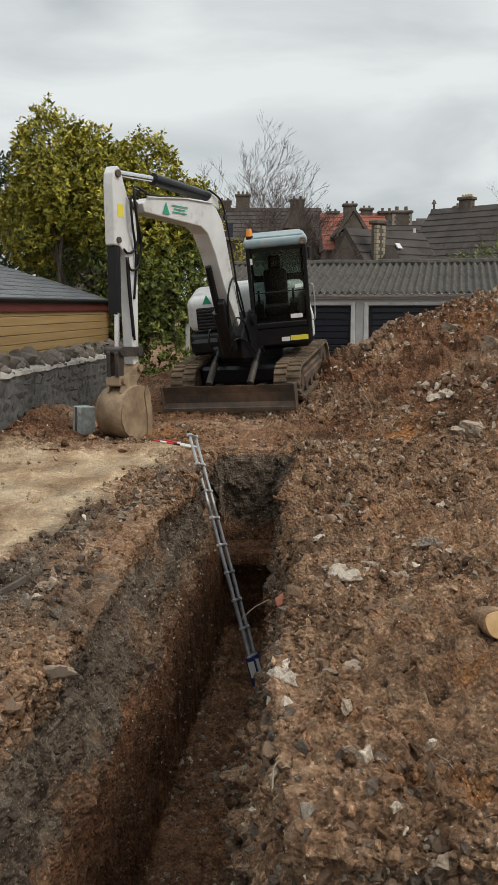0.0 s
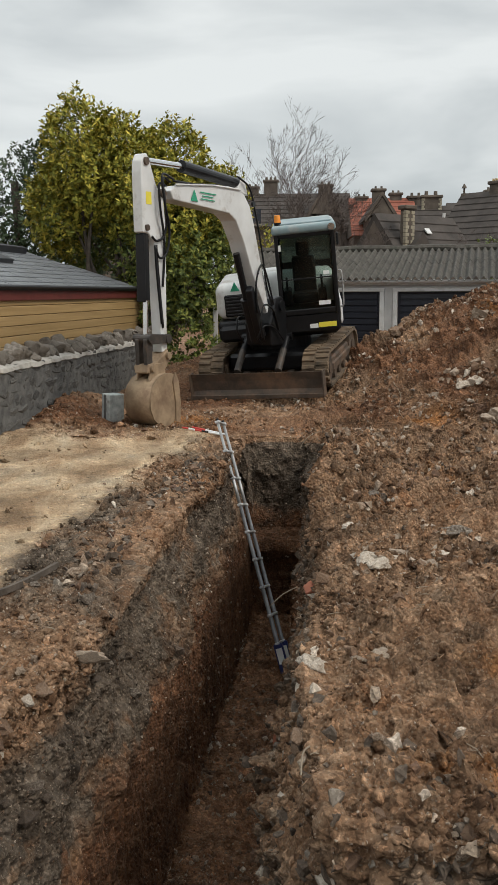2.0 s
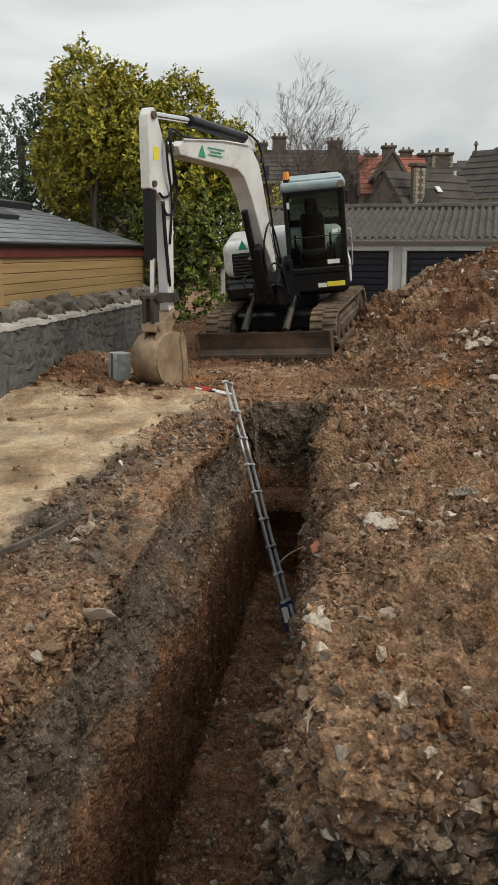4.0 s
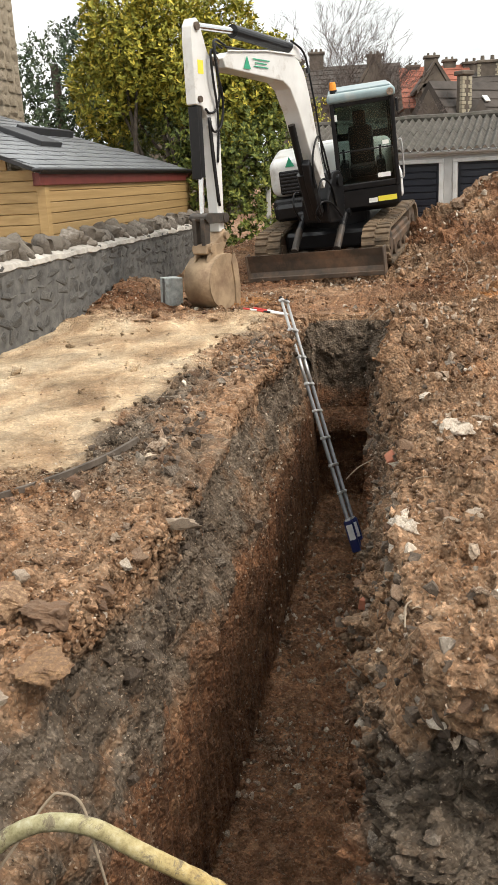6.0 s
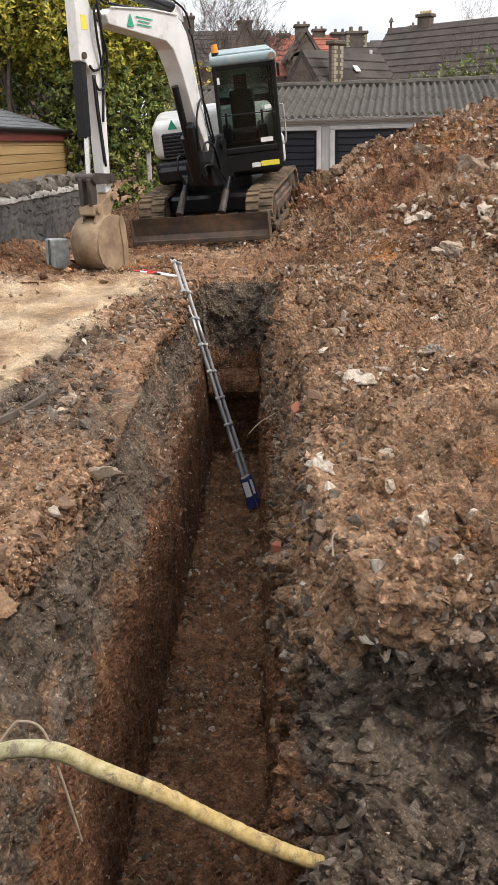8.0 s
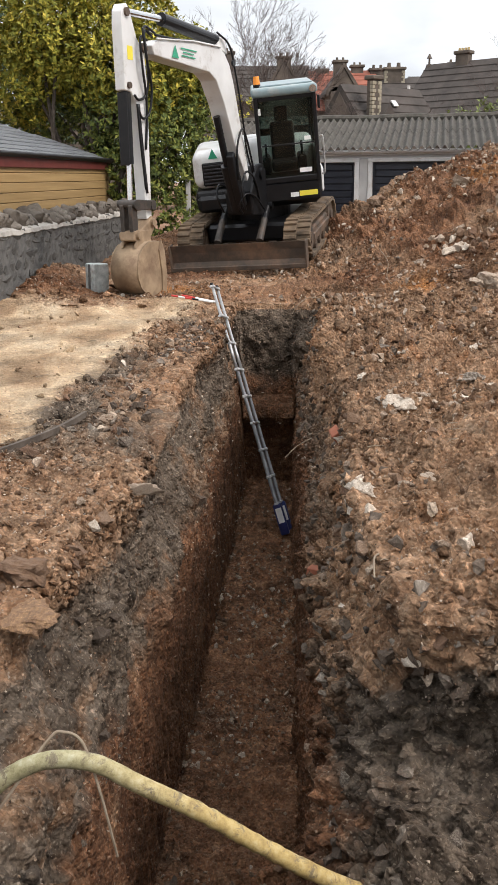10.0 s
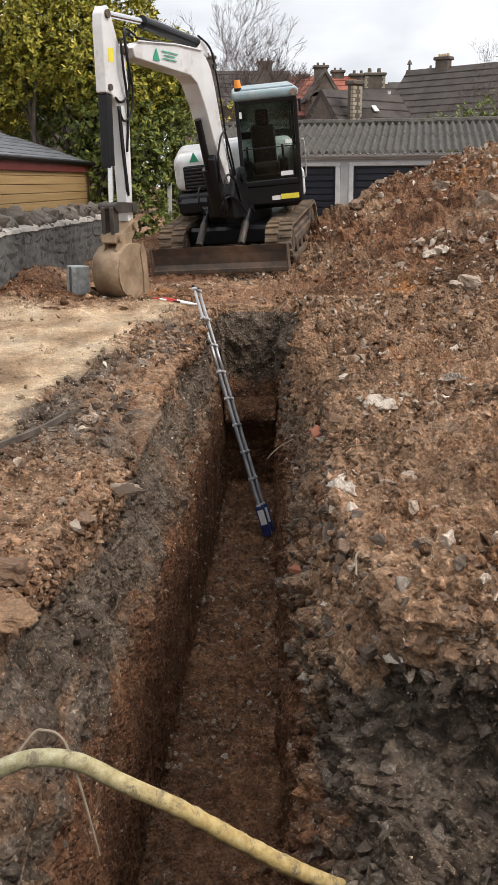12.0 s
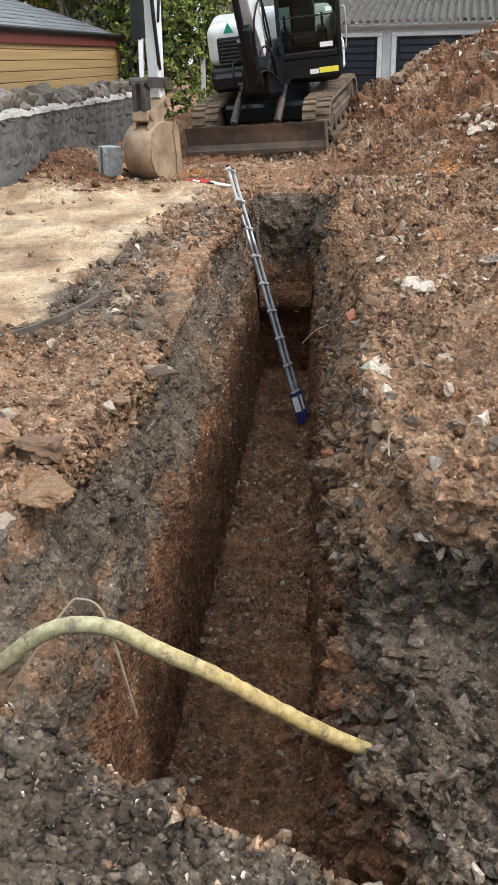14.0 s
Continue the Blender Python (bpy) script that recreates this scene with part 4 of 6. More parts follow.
def build_excavator():
    ex = thing("excavator", EX_M, "white tracked excavator with black cab, muddy blade and bucket", "excavator")
    inv = EX_M.inverted()
    # undercarriage
    for sx in (-1, 1):
        mt = pose(sx * 0.925, 0, 0.31) @ R90
        outer, inner = stadium(2.45, 0.30), stadium(2.37, 0.26)
        bm = B()
        ring_prism(bm, outer, inner, -0.225, 0.225, mt)
        per = len(outer)
        total = [0.0]
        for i in range(per):
            total.append(total[-1] + (Vector(outer[(i + 1) % per]) - Vector(outer[i])).length)
        for i in range(46):
            s = total[-1] * i / 46
            j = max(k for k in range(per) if total[k] <= s)
            a, c = Vector(outer[j]), Vector(outer[(j + 1) % per])
            t = (c - a).normalized()
            p = a + t * (s - total[j])
            ang = math.degrees(math.atan2(t.y, t.x))
            for side in (-1, 1):
                mm = mt @ pose(p.x, side * 0.115, p.y, 0, -ang, 0) @ pose(0.03 * side, 0, 0)
                box(bm, (-0.032, -0.108, -0.03), (0.032, 0.108, 0.012), 0.008, mm)
        track = part("track", bm, RUBBER, ex, "dusty rubber track")
        fr = B()
        box(fr, (-0.85, -0.15, -0.20), (0.85, 0.15, 0.10), 0.03, mt)
        box(fr, (-0.70, -0.19, -0.12), (0.70, 0.19, 0.02), 0.02, mt)
        part("track_frame", fr, MUDDY_STEEL, track)
        for yy, nm in ((-0.93, "idler"), (0.93, "sprocket")):
            w = B()
            rod(w, (yy, -0.17, 0), (yy, 0.17, 0), 0.245, None, 28, mt)
            rod(w, (yy, -0.20, 0), (yy, 0.20, 0), 0.10, None, 16, mt)
            part(nm, w, MUDDY_STEEL, track)
        for i in range(4):
            w = B()
            yy = -0.54 + 0.36 * i
            rod(w, (yy, -0.18, -0.19), (yy, 0.18, -0.19), 0.085, None, 16, mt)
            part("roller", w, MUDDY_STEEL, track)
    u = B()
    box(u, (-0.72, -0.85, 0.26), (0.72, 0.85, 0.56), 0.05)
    rod(u, (0, 0, 0.5), (0, 0, 0.80), 0.56, None, 32)
    part("undercarriage", u, BLACK, ex)
    # blade with its arms and rams
    bl = B()
    prof = [(-1.62, 0.03), (-1.54, 0.0), (-1.50, 0.08), (-1.50, 0.28), (-1.56, 0.40), (-1.62, 0.41), (-1.58, 0.28), (-1.56, 0.12)]
    prism(bl, prof, -1.15, 1.15, pose(0, 0, 0, 0, 0, 90))
    blade = part("blade", bl, MUDDY_STEEL, ex, "mud-smeared dozer blade")
    e = B()
    box(e, (-1.15, -1.655, -0.02), (1.15, -1.615, 0.05), 0.006)
    part("cutting_edge", e, MUDDY_STEEL, blade)
    for sx in (-1, 1):
        c = B()
        box(c, (sx * 1.15 - 0.012, -1.66, -0.01), (sx * 1.15 + 0.012, -1.48, 0.42), 0.004)
        part("end_plate", c, MUDDY_STEEL, blade)
        a = B()
        box(a, (sx * 0.40 - 0.07, -1.52, 0.10), (sx * 0.40 + 0.07, -0.5, 0.26), 0.02)
        part("blade_arm", a, MUDDY_STEEL, ex)
        r = B()
        rod(r, (sx * 0.36, -1.46, 0.40), (sx * 0.36, -1.05, 0.66), 0.06, None, 14)
        ram = part("blade_ram", r, DARK_STEEL, ex, "dark mud-splashed blade ram")
        r = B()
        rod(r, (sx * 0.36, -1.08, 0.64), (sx * 0.36, -0.70, 0.86), 0.055, None, 14)
        rod(r, (sx * 0.36 - 0.09, -0.74, 0.84), (sx * 0.36 + 0.09, -0.74, 0.84), 0.07, None, 12)
        part("ram_rod", r, BLACK, ram)
    # slewing upper part
    up = pose(0.08, 0, -0.04, 0, 0, -EX_YAW - 2.0)
    fr = B()
    box(fr, (-1.10, -0.55, 0.80), (0.98, 1.25, 1.08), 0.06, up)
    part("deck", fr, BLACK, ex)
    sk = B()
    box(sk, (-1.13, -0.42, 0.86), (-0.42, 1.3, 1.16), 0.09, up, 3)
    skirt = part("skirt", sk, BLACK, ex, "black lower side panel")
    for i in range(9):
        v = B()
        box(v, (-0.86 + i * 0.042, -0.432, 0.98), (-0.842 + i * 0.042, -0.415, 1.12), 0, up)
        part("vent_slot", v, DARK_TRIM, skirt)
    hd = B()
    box(hd, (-1.13, -0.35, 1.16), (-0.35, 1.30, 1.80), 0.17, up, 5)
    hood = part("hood", hd, WHITE, ex, "white rounded engine hood", True)
    hd = B()
    box(hd, (-0.40, 0.30, 1.08), (0.96, 1.32, 1.84), 0.13, up, 4)
    part("counterweight", hd, WHITE, ex, "white counterweight", True)
    gr = B()
    box(gr, (-0.97, -0.365, 1.22), (-0.45, -0.335, 1.60), 0.02, up)
    grille = part("grille", gr, BLACK, hood, "black louvred grille")
    for i in range(6):
        v = B()
        box(v, (-0.95, -0.385, 1.245 + i * 0.058), (-0.47, -0.355, 1.27 + i * 0.058), 0.004, up @ pose(0, 0, 0, 0, 0, 0))
        part("louvre", v, DARK_TRIM, grille)
    # plain green mark on the hood
    lg = B()
    prism(lg, [(-0.85, 1.66), (-0.69, 1.66), (-0.77, 1.82)], -0.358, -0.350, up)
    part("mark", lg, GREEN, hood, "plain green sticker")
    build_cab(ex, up)
    build_boom(ex, inv)
    return ex


def build_cab(ex, up):
    x0, x1, y0, y1, z0, z1 = 0.0, 1.0, -0.86, 0.72, 1.02, 2.70
    cb = B()
    box(cb, (x0, y0 + 0.02, 0.90), (x1, y1, 1.24), 0.04, up)
    cab = part("cab_base", cb, BLACK, ex, "black cab base")
    for lo, hi in (((x0 + 0.48, y0 + 0.008, 0.98), (x0 + 0.62, y0 + 0.02, 1.05)),):
        s = B()
        box(s, lo, hi, 0, up)
        part("sticker", s, LABEL_WHITE, cab)
    s = B()
    box(s, (x0 + 0.63, y0 + 0.004, 0.985), (x0 + 0.93, y0 + 0.02, 1.065), 0, up)
    part("sticker", s, YELLOW, cab, "yellow warning strip")
    w = 0.065
    posts = [((x0, y0), (x0 + w, y0 + w)), ((x1 - w, y0), (x1, y0 + w)), ((x0, y1 - w), (x0 + w, y1)), ((x1 - w, y1 - w), (x1, y1)), ((x0, -0.06), (x0 + w, 0.0)), ((x1 - w, -0.06), (x1, 0.0))]
    for (ax, ay), (bx, by) in posts:
        p = B()
        box(p, (ax, ay, 1.2), (bx, by, z1 - 0.12), 0.018, up, 2)
        part("cab_post", p, BLACK, ex)
    # The last two are black panels added to darken the lower glass.
    for lo, hi in (((x0 + w, y0 + 0.01, 1.22), (x1 - w, y0 + 0.06, 1.31)), ((x0 + w, y0 + 0.01, z1 - 0.20), (x1 - w, y0 + 0.06, z1 - 0.12)), ((x0 + w, y0 + 0.016, 1.805), (x1 - w, y0 + 0.04, 1.83)),
                   ((x0 + 0.01, y0 + w, z1 - 0.2), (x0 + 0.06, y1, z1 - 0.12)), ((x1 - 0.06, y0 + w, z1 - 0.2), (x1 - 0.01, y1, z1 - 0.12)), ((x0, y1 - 0.06, z1 - 0.24), (x1, y1, z1 - 0.12)), ((x0, y1 - 0.06, 1.2), (x1, y1, 1.96)), ((x1 - 0.058, y0 + w, 1.22), (x1 - 0.032, y1 - w, 1.74))):
        p = B()
        box(p, lo, hi, 0.01, up)
        part("cab_rail", p, BLACK, ex)
    for lo, hi in (((x0 + w, y0 + 0.022, 1.315), (x1 - w, y0 + 0.028, 1.80)), ((x0 + w, y0 + 0.022, 1.835), (x1 - w, y0 + 0.028, z1 - 0.20)),
                   ((x0 + 0.02, y0 + w, 1.24), (x0 + 0.026, y1 - w, z1 - 0.2)), ((x1 - 0.026, y0 + w, 1.24), (x1 - 0.02, y1 - w, z1 - 0.2)), ((x0 + w, y1 - 0.03, 1.96), (x1 - w, y1 - 0.024, z1 - 0.24))):
        p = B()
        box(p, lo, hi, 0, up)
        o = part("window_pane", p, GLASS, ex, "dark cab glass")
        o.visible_shadow = False
    rf = B()
    box(rf, (x0 - 0.03, y0 - 0.04, z1 - 0.14), (x1 + 0.03, y1 + 0.04, z1), 0.05, up, 3)
    roof = part("cab_roof", rf, TEAL, ex, "pale teal cab roof", True)
    rf = B()
    box(rf, (x0 + 0.10, y0 + 0.25, z1 - 0.01), (x1 - 0.03, y1 - 0.02, z1 + 0.025), 0.015, up, 2)
    part("roof_panel", rf, TEAL, roof)
    bc = B()
    rod(bc, (x0 + 0.08, y0 + 0.30, z1 - 0.01), (x0 + 0.08, y0 + 0.30, z1 + 0.05), 0.06, None, 16, up)
    beacon = part("beacon", bc, BLACK, ex)
    bc = B()
    rod(bc, (x0 + 0.08, y0 + 0.30, z1 + 0.05), (x0 + 0.08, y0 + 0.30, z1 + 0.17), 0.058, 0.045, 18, up)
    part("lens", bc, AMBER, beacon, "amber warning lens")
    # inside: seat and dark floor
    st = B()
    box(st, (0.22, -0.12, 1.30), (0.68, 0.36, 1.48), 0.05, up, 2)
    box(st, (0.24, 0.26, 1.42), (0.66, 0.42, 2.10), 0.06, up @ pose(0, 0.0, 0), 3)
    box(st, (0.33, 0.28, 2.08), (0.57, 0.40, 2.34), 0.05, up, 3)
    part("seat", st, BLACK, ex, "black high-backed operator seat")
    for sx in (0.14, 0.74):
        lv = B()
        box(lv, (sx - 0.07, -0.35, 1.3), (sx + 0.07, 0.2, 1.58), 0.03, up)
        rod(lv, (sx, -0.28, 1.56), (sx, -0.30, 1.80), 0.02, None, 8, up)
        part("console", lv, BLACK, ex)
    for lo, hi in (((x0 + 0.66, y0 + 0.014, 1.36), (x0 + 0.86, y0 + 0.021, 1.43)), ((x0 + 0.77, y0 + 0.014, 1.86), (x0 + 0.87, y0 + 0.021, 1.92)), ((x0 + 0.06, y0 + 0.004, 2.30), (x0 + 0.10, y0 + 0.012, 2.40))):
        s = B()
        box(s, lo, hi, 0, up)
        part("sticker", s, LABEL_WHITE, ex)
    lamp = B()
    rod(lamp, (x1 - 0.05, y0 - 0.06, z1 - 0.07), (x1 - 0.05, y0 - 0.02, z1 - 0.07), 0.055, None, 18, up)
    part("work_lamp", lamp, CHROME, roof, "round work lamp")
    mir = B()
    box(mir, (x1 + 0.02, y0 - 0.02, z1 - 0.38), (x1 + 0.06, y0 + 0.12, z1 - 0.18), 0.012, up)
    part("mirror", mir, BLACK, ex)
    hr = B()
    tube(hr, [up @ Vector(p) for p in curve_pts([(x1 + 0.02, y0 + 0.05, 1.9), (x1 + 0.07, y0 + 0.04, 1.85), (x1 + 0.07, y0 + 0.04, 1.35), (x1 + 0.02, y0 + 0.05, 1.3)], 6)], 0.014, 8)
    part("handrail", hr, ALU, ex)
    sd = B()
    box(sd, (x1 - 0.02, y0 + 0.1, 1.0), (x1 + 0.05, y1, 1.42), 0.05, up, 3)
    part("side_panel", sd, WHITE, ex, "white side panel", True)


BOOM_B = Vector((-0.10, 15.0, 0))
BOOM_D = Vector((-0.457, -0.889, 0)).normalized()


def build_boom(ex, inv):
    side = Vector((-BOOM_D.y, BOOM_D.x, 0))
    M = Matrix(((BOOM_D.x, side.x, 0, BOOM_B.x), (BOOM_D.y, side.y, 0, BOOM_B.y), (0, 0, 1, 0), (0, 0, 0, 1)))
    L = inv @ M
    b = B()
    top = [(0.36, 1.60), (0.85, 2.88), (0.98, 3.14), (1.14, 3.29), (1.34, 3.37), (1.62, 3.38), (3.05, 3.25)]
    low = [(3.18, 3.17), (3.12, 3.06), (1.62, 2.99), (1.42, 2.90), (1.18, 2.60), (0.86, 2.05), (0.36, 1.42), (0.2, 1.45)]
    prism(b, top + low, -0.14, 0.14, L, 0.015)
    boom = part("boom", b, WHITE, ex, "white bent boom")
    sp = B()
    prism(sp, [(-0.15, 0.95), (0.42, 0.95), (0.50, 1.30), (0.30, 1.72), (0.05, 1.76), (-0.1, 1.5)], -0.24, 0.24, L, 0.03)
    rod(sp, (0.12, -0.28, 1.60), (0.12, 0.28, 1.60), 0.09, None, 18, L)
    part("swing_post", sp, BLACK, ex, "black boom swing post")
    ly = B()
    rod(ly, (0.52, 0, 1.05), (0.86, 0, 1.72), 0.10, None, 16, L)
    prism(ly, [(0.50, 1.12), (0.66, 1.08), (0.92, 1.56), (1.02, 1.84), (0.95, 1.93), (0.83, 1.74)], 0.06, 0.18, L, 0.02)
    ram = part("boom_ram", ly, BLACK, ex, "black guarded boom ram")
    ly = B()
    rod(ly, (0.86, 0, 1.72), (1.18, 0, 2.42), 0.055, None, 14, L)
    part("ram_rod", ly, BLACK, ram)
    # stick
    s = B()
    prism(s, [(3.74, 2.60), (3.755, 3.36), (3.74, 3.50), (3.69, 3.585), (3.625, 3.60), (3.57, 3.55), (3.43, 3.24), (3.26, 3.04), (3.22, 2.74), (3.24, 1.02), (3.37, 1.02), (3.44, 2.10), (3.50, 2.45), (3.60, 2.58)], -0.075, 0.075, L, 0.012)
    stick = part("stick", s, WHITE, ex, "white dipper arm")
    for r, z, rad in ((3.65, 3.50, 0.05), (3.28, 3.13, 0.06), (3.66, 2.66, 0.04), (3.30, 1.20, 0.045)):
        p = B()
        rod(p, (r, -0.105, z), (r, 0.105, z), rad, None, 16, L)
        part("pin", p, MUDDY_STEEL, stick)
    y = B()
    box(y, (3.54, 0.076, 2.96), (3.66, 0.079, 3.12), 0, L)
    part("sticker", y, YELLOW, stick, "yellow warning sticker")
    y = B()
    box(y, (3.54, -0.079, 2.96), (3.66, -0.076, 3.12), 0, L)
    part("sticker", y, YELLOW, stick)
    eye = B()
    rod(eye, (3.20, -0.03, 2.06), (3.20, 0.03, 2.06), 0.045, None, 14, L)
    part("lifting_eye", eye, WHITE, stick)
    # stick ram along the top of the boom
    c = B()
    rod(c, (1.10, 0, 3.47), (2.70, 0, 3.55), 0.085, None, 18, L)
    cyl = part("stick_ram", c, BLACK, ex, "black dipper ram")
    c = B()
    rod(c, (2.70, 0, 3.55), (3.56, 0, 3.52), 0.045, None, 14, L)
    part("ram_rod", c, CHROME, cyl)
    c = B()
    prism(c, [(0.95, 3.30), (1.30, 3.36), (1.18, 3.52), (1.04, 3.52)], -0.09, 0.09, L, 0.015)
    part("bracket", c, WHITE, boom)
    # bucket ram down the front of the stick
    c = B()
    rod(c, (3.62, 0, 2.62), (3.62, 0, 1.72), 0.062, None, 18, L)
    box(c, (3.69, -0.07, 1.70), (3.72, 0.07, 2.58), 0.01, L)
    cyl = part("bucket_ram", c, BLACK, ex, "black bucket ram with guard")
    c = B()
    rod(c, (3.62, 0, 1.74), (3.64, 0, 1.22), 0.036, None, 14, L)
    part("ram_rod", c, CHROME, cyl)
    lk = B()
    for off in (-0.11, 0.11):
        prism(lk, [(3.24, 1.14), (3.30, 1.26), (3.68, 1.28), (3.74, 1.21), (3.68, 1.14)], off - 0.02, off + 0.02, L, 0.008)
        prism(lk, [(3.62, 1.22), (3.70, 1.28), (3.76, 1.20), (3.74, 0.84), (3.66, 0.78), (3.62, 0.90)], off * 0.6 - 0.03, off * 0.6 + 0.03, L, 0.008)
    rod(lk, (3.70, -0.135, 1.22), (3.70, 0.135, 1.22), 0.05, None, 14, L)
    rod(lk, (3.28, -0.14, 1.20), (3.28, 0.14, 1.20), 0.065, None, 14, L)
    part("linkage", lk, DARK_STEEL, ex, "dark steel bucket linkage")
    co = B()
    prism(co, [(3.20, 0.94), (3.28, 1.06), (3.40, 0.98), (3.56, 0.90), (3.74, 0.88), (3.76, 0.76), (3.54, 0.72), (3.32, 0.80)], -0.11, 0.11, L, 0.015)
    for r, z in ((3.29, 0.97), (3.66, 0.82)):
        rod(co, (r, -0.15, z), (r, 0.15, z), 0.05, None, 14, L)
    part("quick_hitch", co, BUCKET_STEEL, ex, "muddy quick hitch")
    # bucket: curved shell, two cheeks and ears
    prof = [(3.36, 0.74), (3.52, 0.74), (3.68, 0.69), (3.80, 0.59), (3.86, 0.44), (3.85, 0.29), (3.78, 0.15), (3.66, 0.06), (3.50, 0.02), (3.32, 0.01)]
    inner = [(r - 0.03 * (r - 3.5) / 0.36, z + (0.02 if z < 0.3 else -0.02)) for r, z in prof]
    W = 0.20
    sh = B()
    rows = [[sh.verts.new(L @ Vector((r, t, z))) for r, z in line] for line, t in ((prof, -W), (prof, W), (inner, W), (inner, -W))]
    for k in range(4):
        a, c = rows[k], rows[(k + 1) % 4]
        for i in range(len(prof) - 1):
            sh.faces.new((a[i], a[i + 1], c[i + 1], c[i]))
    bmesh.ops.recalc_face_normals(sh, faces=sh.faces[:])
    bucket = part("bucket", sh, BUCKET_STEEL, ex, "soil-stained digging bucket resting on the ground", True)
    cheek = prof + [(3.24, 0.03), (3.20, 0.30), (3.24, 0.60), (3.30, 0.72)]
    for t in (-W, W):
        ck = B()
        prism(ck, cheek, t - 0.014, t + 0.014, L)
        part("cheek", ck, BUCKET_STEEL, bucket)
        rim = B()
        s = 1 if t > 0 else -1
        prism(rim, [(3.18, 0.02), (3.28, 0.02), (3.28, 0.32), (3.34, 0.62), (3.28, 0.75), (3.20, 0.60), (3.16, 0.30)], t + s * 0.012, t + s * 0.035, L, 0.005)
        part("side_cutter", rim, BUCKET_STEEL, bucket)
        e = B()
        prism(e, [(3.36, 0.72), (3.38, 0.88), (3.64, 0.88), (3.74, 0.66), (3.58, 0.68)], t * 0.52 - 0.02, t * 0.52 + 0.02, L, 0.006)
        part("ear", e, BUCKET_STEEL, bucket)
    ed = B()
    box(ed, (3.14, -W - 0.02, -0.005), (3.36, W + 0.02, 0.025), 0.004, L)
    part("lip", ed, BUCKET_STEEL, bucket)
    # hoses
    runs = [[(3.20, 0.15, 3.28), (3.40, 0.17, 3.30), (3.36, 0.17, 3.0), (3.28, 0.13, 2.72), (3.34, 0.11, 2.55), (3.48, 0.10, 2.50), (3.56, 0.09, 2.55)],
            [(3.14, 0.16, 3.32), (3.44, 0.19, 3.34), (3.40, 0.19, 3.0), (3.24, 0.15, 2.66), (3.28, 0.13, 2.36), (3.42, 0.11, 2.28), (3.50, 0.09, 2.42)],
            [(3.50, 0.09, 2.45), (3.46, 0.09, 2.0), (3.38, 0.09, 1.4)],
            [(3.47, 0.09, 2.45), (3.43, 0.09, 2.0), (3.35, 0.09, 1.35)],
            [(1.3, 0.1, 3.56), (1.02, 0.15, 3.42), (0.86, 0.16, 3.10), (0.62, 0.16, 2.45), (0.48, 0.16, 1.95), (0.34, 0.2, 1.6)],
            [(1.2, -0.05, 3.58), (0.98, 0.0, 3.42), (0.78, 0.05, 3.0), (0.54, 0.06, 2.35), (0.40, 0.1, 1.85)],
            [(0.85, 0.2, 1.5), (0.90, 0.20, 1.95), (0.75, 0.21, 2.25), (0.55, 0.20, 2.1), (0.30, 0.22, 1.55)],
            [(2.0, 0.15, 3.36), (2.6, 0.15, 3.31), (3.12, 0.155, 3.30)],
            [(0.70, 0.24, 1.05), (0.84, 0.25, 1.35), (0.72, 0.26, 1.62), (0.42, 0.26, 1.52), (0.22, 0.26, 1.2)],
            [(0.60, -0.2, 1.0), (0.78, -0.22, 1.22), (0.66, -0.26, 1.42), (0.30, -0.28, 1.36), (0.05, -0.28, 1.1)],
            [(0.52, 0.10, 0.98), (0.72, 0.14, 1.10), (0.66, 0.22, 1.28), (0.40, 0.27, 1.24), (0.1, 0.3, 1.02)],
            [(3.26, 0.12, 3.22), (3.46, 0.15, 3.22), (3.44, 0.15, 2.9), (3.34, 0.12, 2.62), (3.30, 0.10, 2.30), (3.34, 0.09, 1.9)]]
    for i, r in enumerate(runs):
        h = B()
        tube(h, [L @ p for p in curve_pts(r, 8)], 0.016, 8)
        part("hose", h, BLACK, boom if i > 1 else stick, smooth_faces=True)
    pp = B()
    tube(pp, [L @ Vector(p) for p in ((1.3, 0.155, 3.36), (2.1, 0.155, 3.345), (3.08, 0.155, 3.26))], 0.013, 8)
    part("pipe", pp, WHITE, boom)
    for off in (0.152, -0.156):
        k = B()
        prism(k, [(2.52, 3.08), (2.70, 3.08), (2.61, 3.24)], off, off + 0.004, L)
        part("mark", k, GREEN, boom, "plain green sticker")
        for j, (a, c) in enumerate(((2.02, 2.46), (2.1, 2.40), (2.06, 2.44))):
            k = B()
            box(k, (a, off, 3.19 - j * 0.045 + 0.02), (c, off + 0.004, 3.205 - j * 0.045 + 0.02), 0, L)
            part("lettering_bar", k, GREEN, boom)
        k = B()
        rod(k, (0.92, off, 3.18), (0.92, off + 0.03, 3.18), 0.045, None, 16, L)
        part("work_lamp", k, BLACK, boom)


build_excavator()


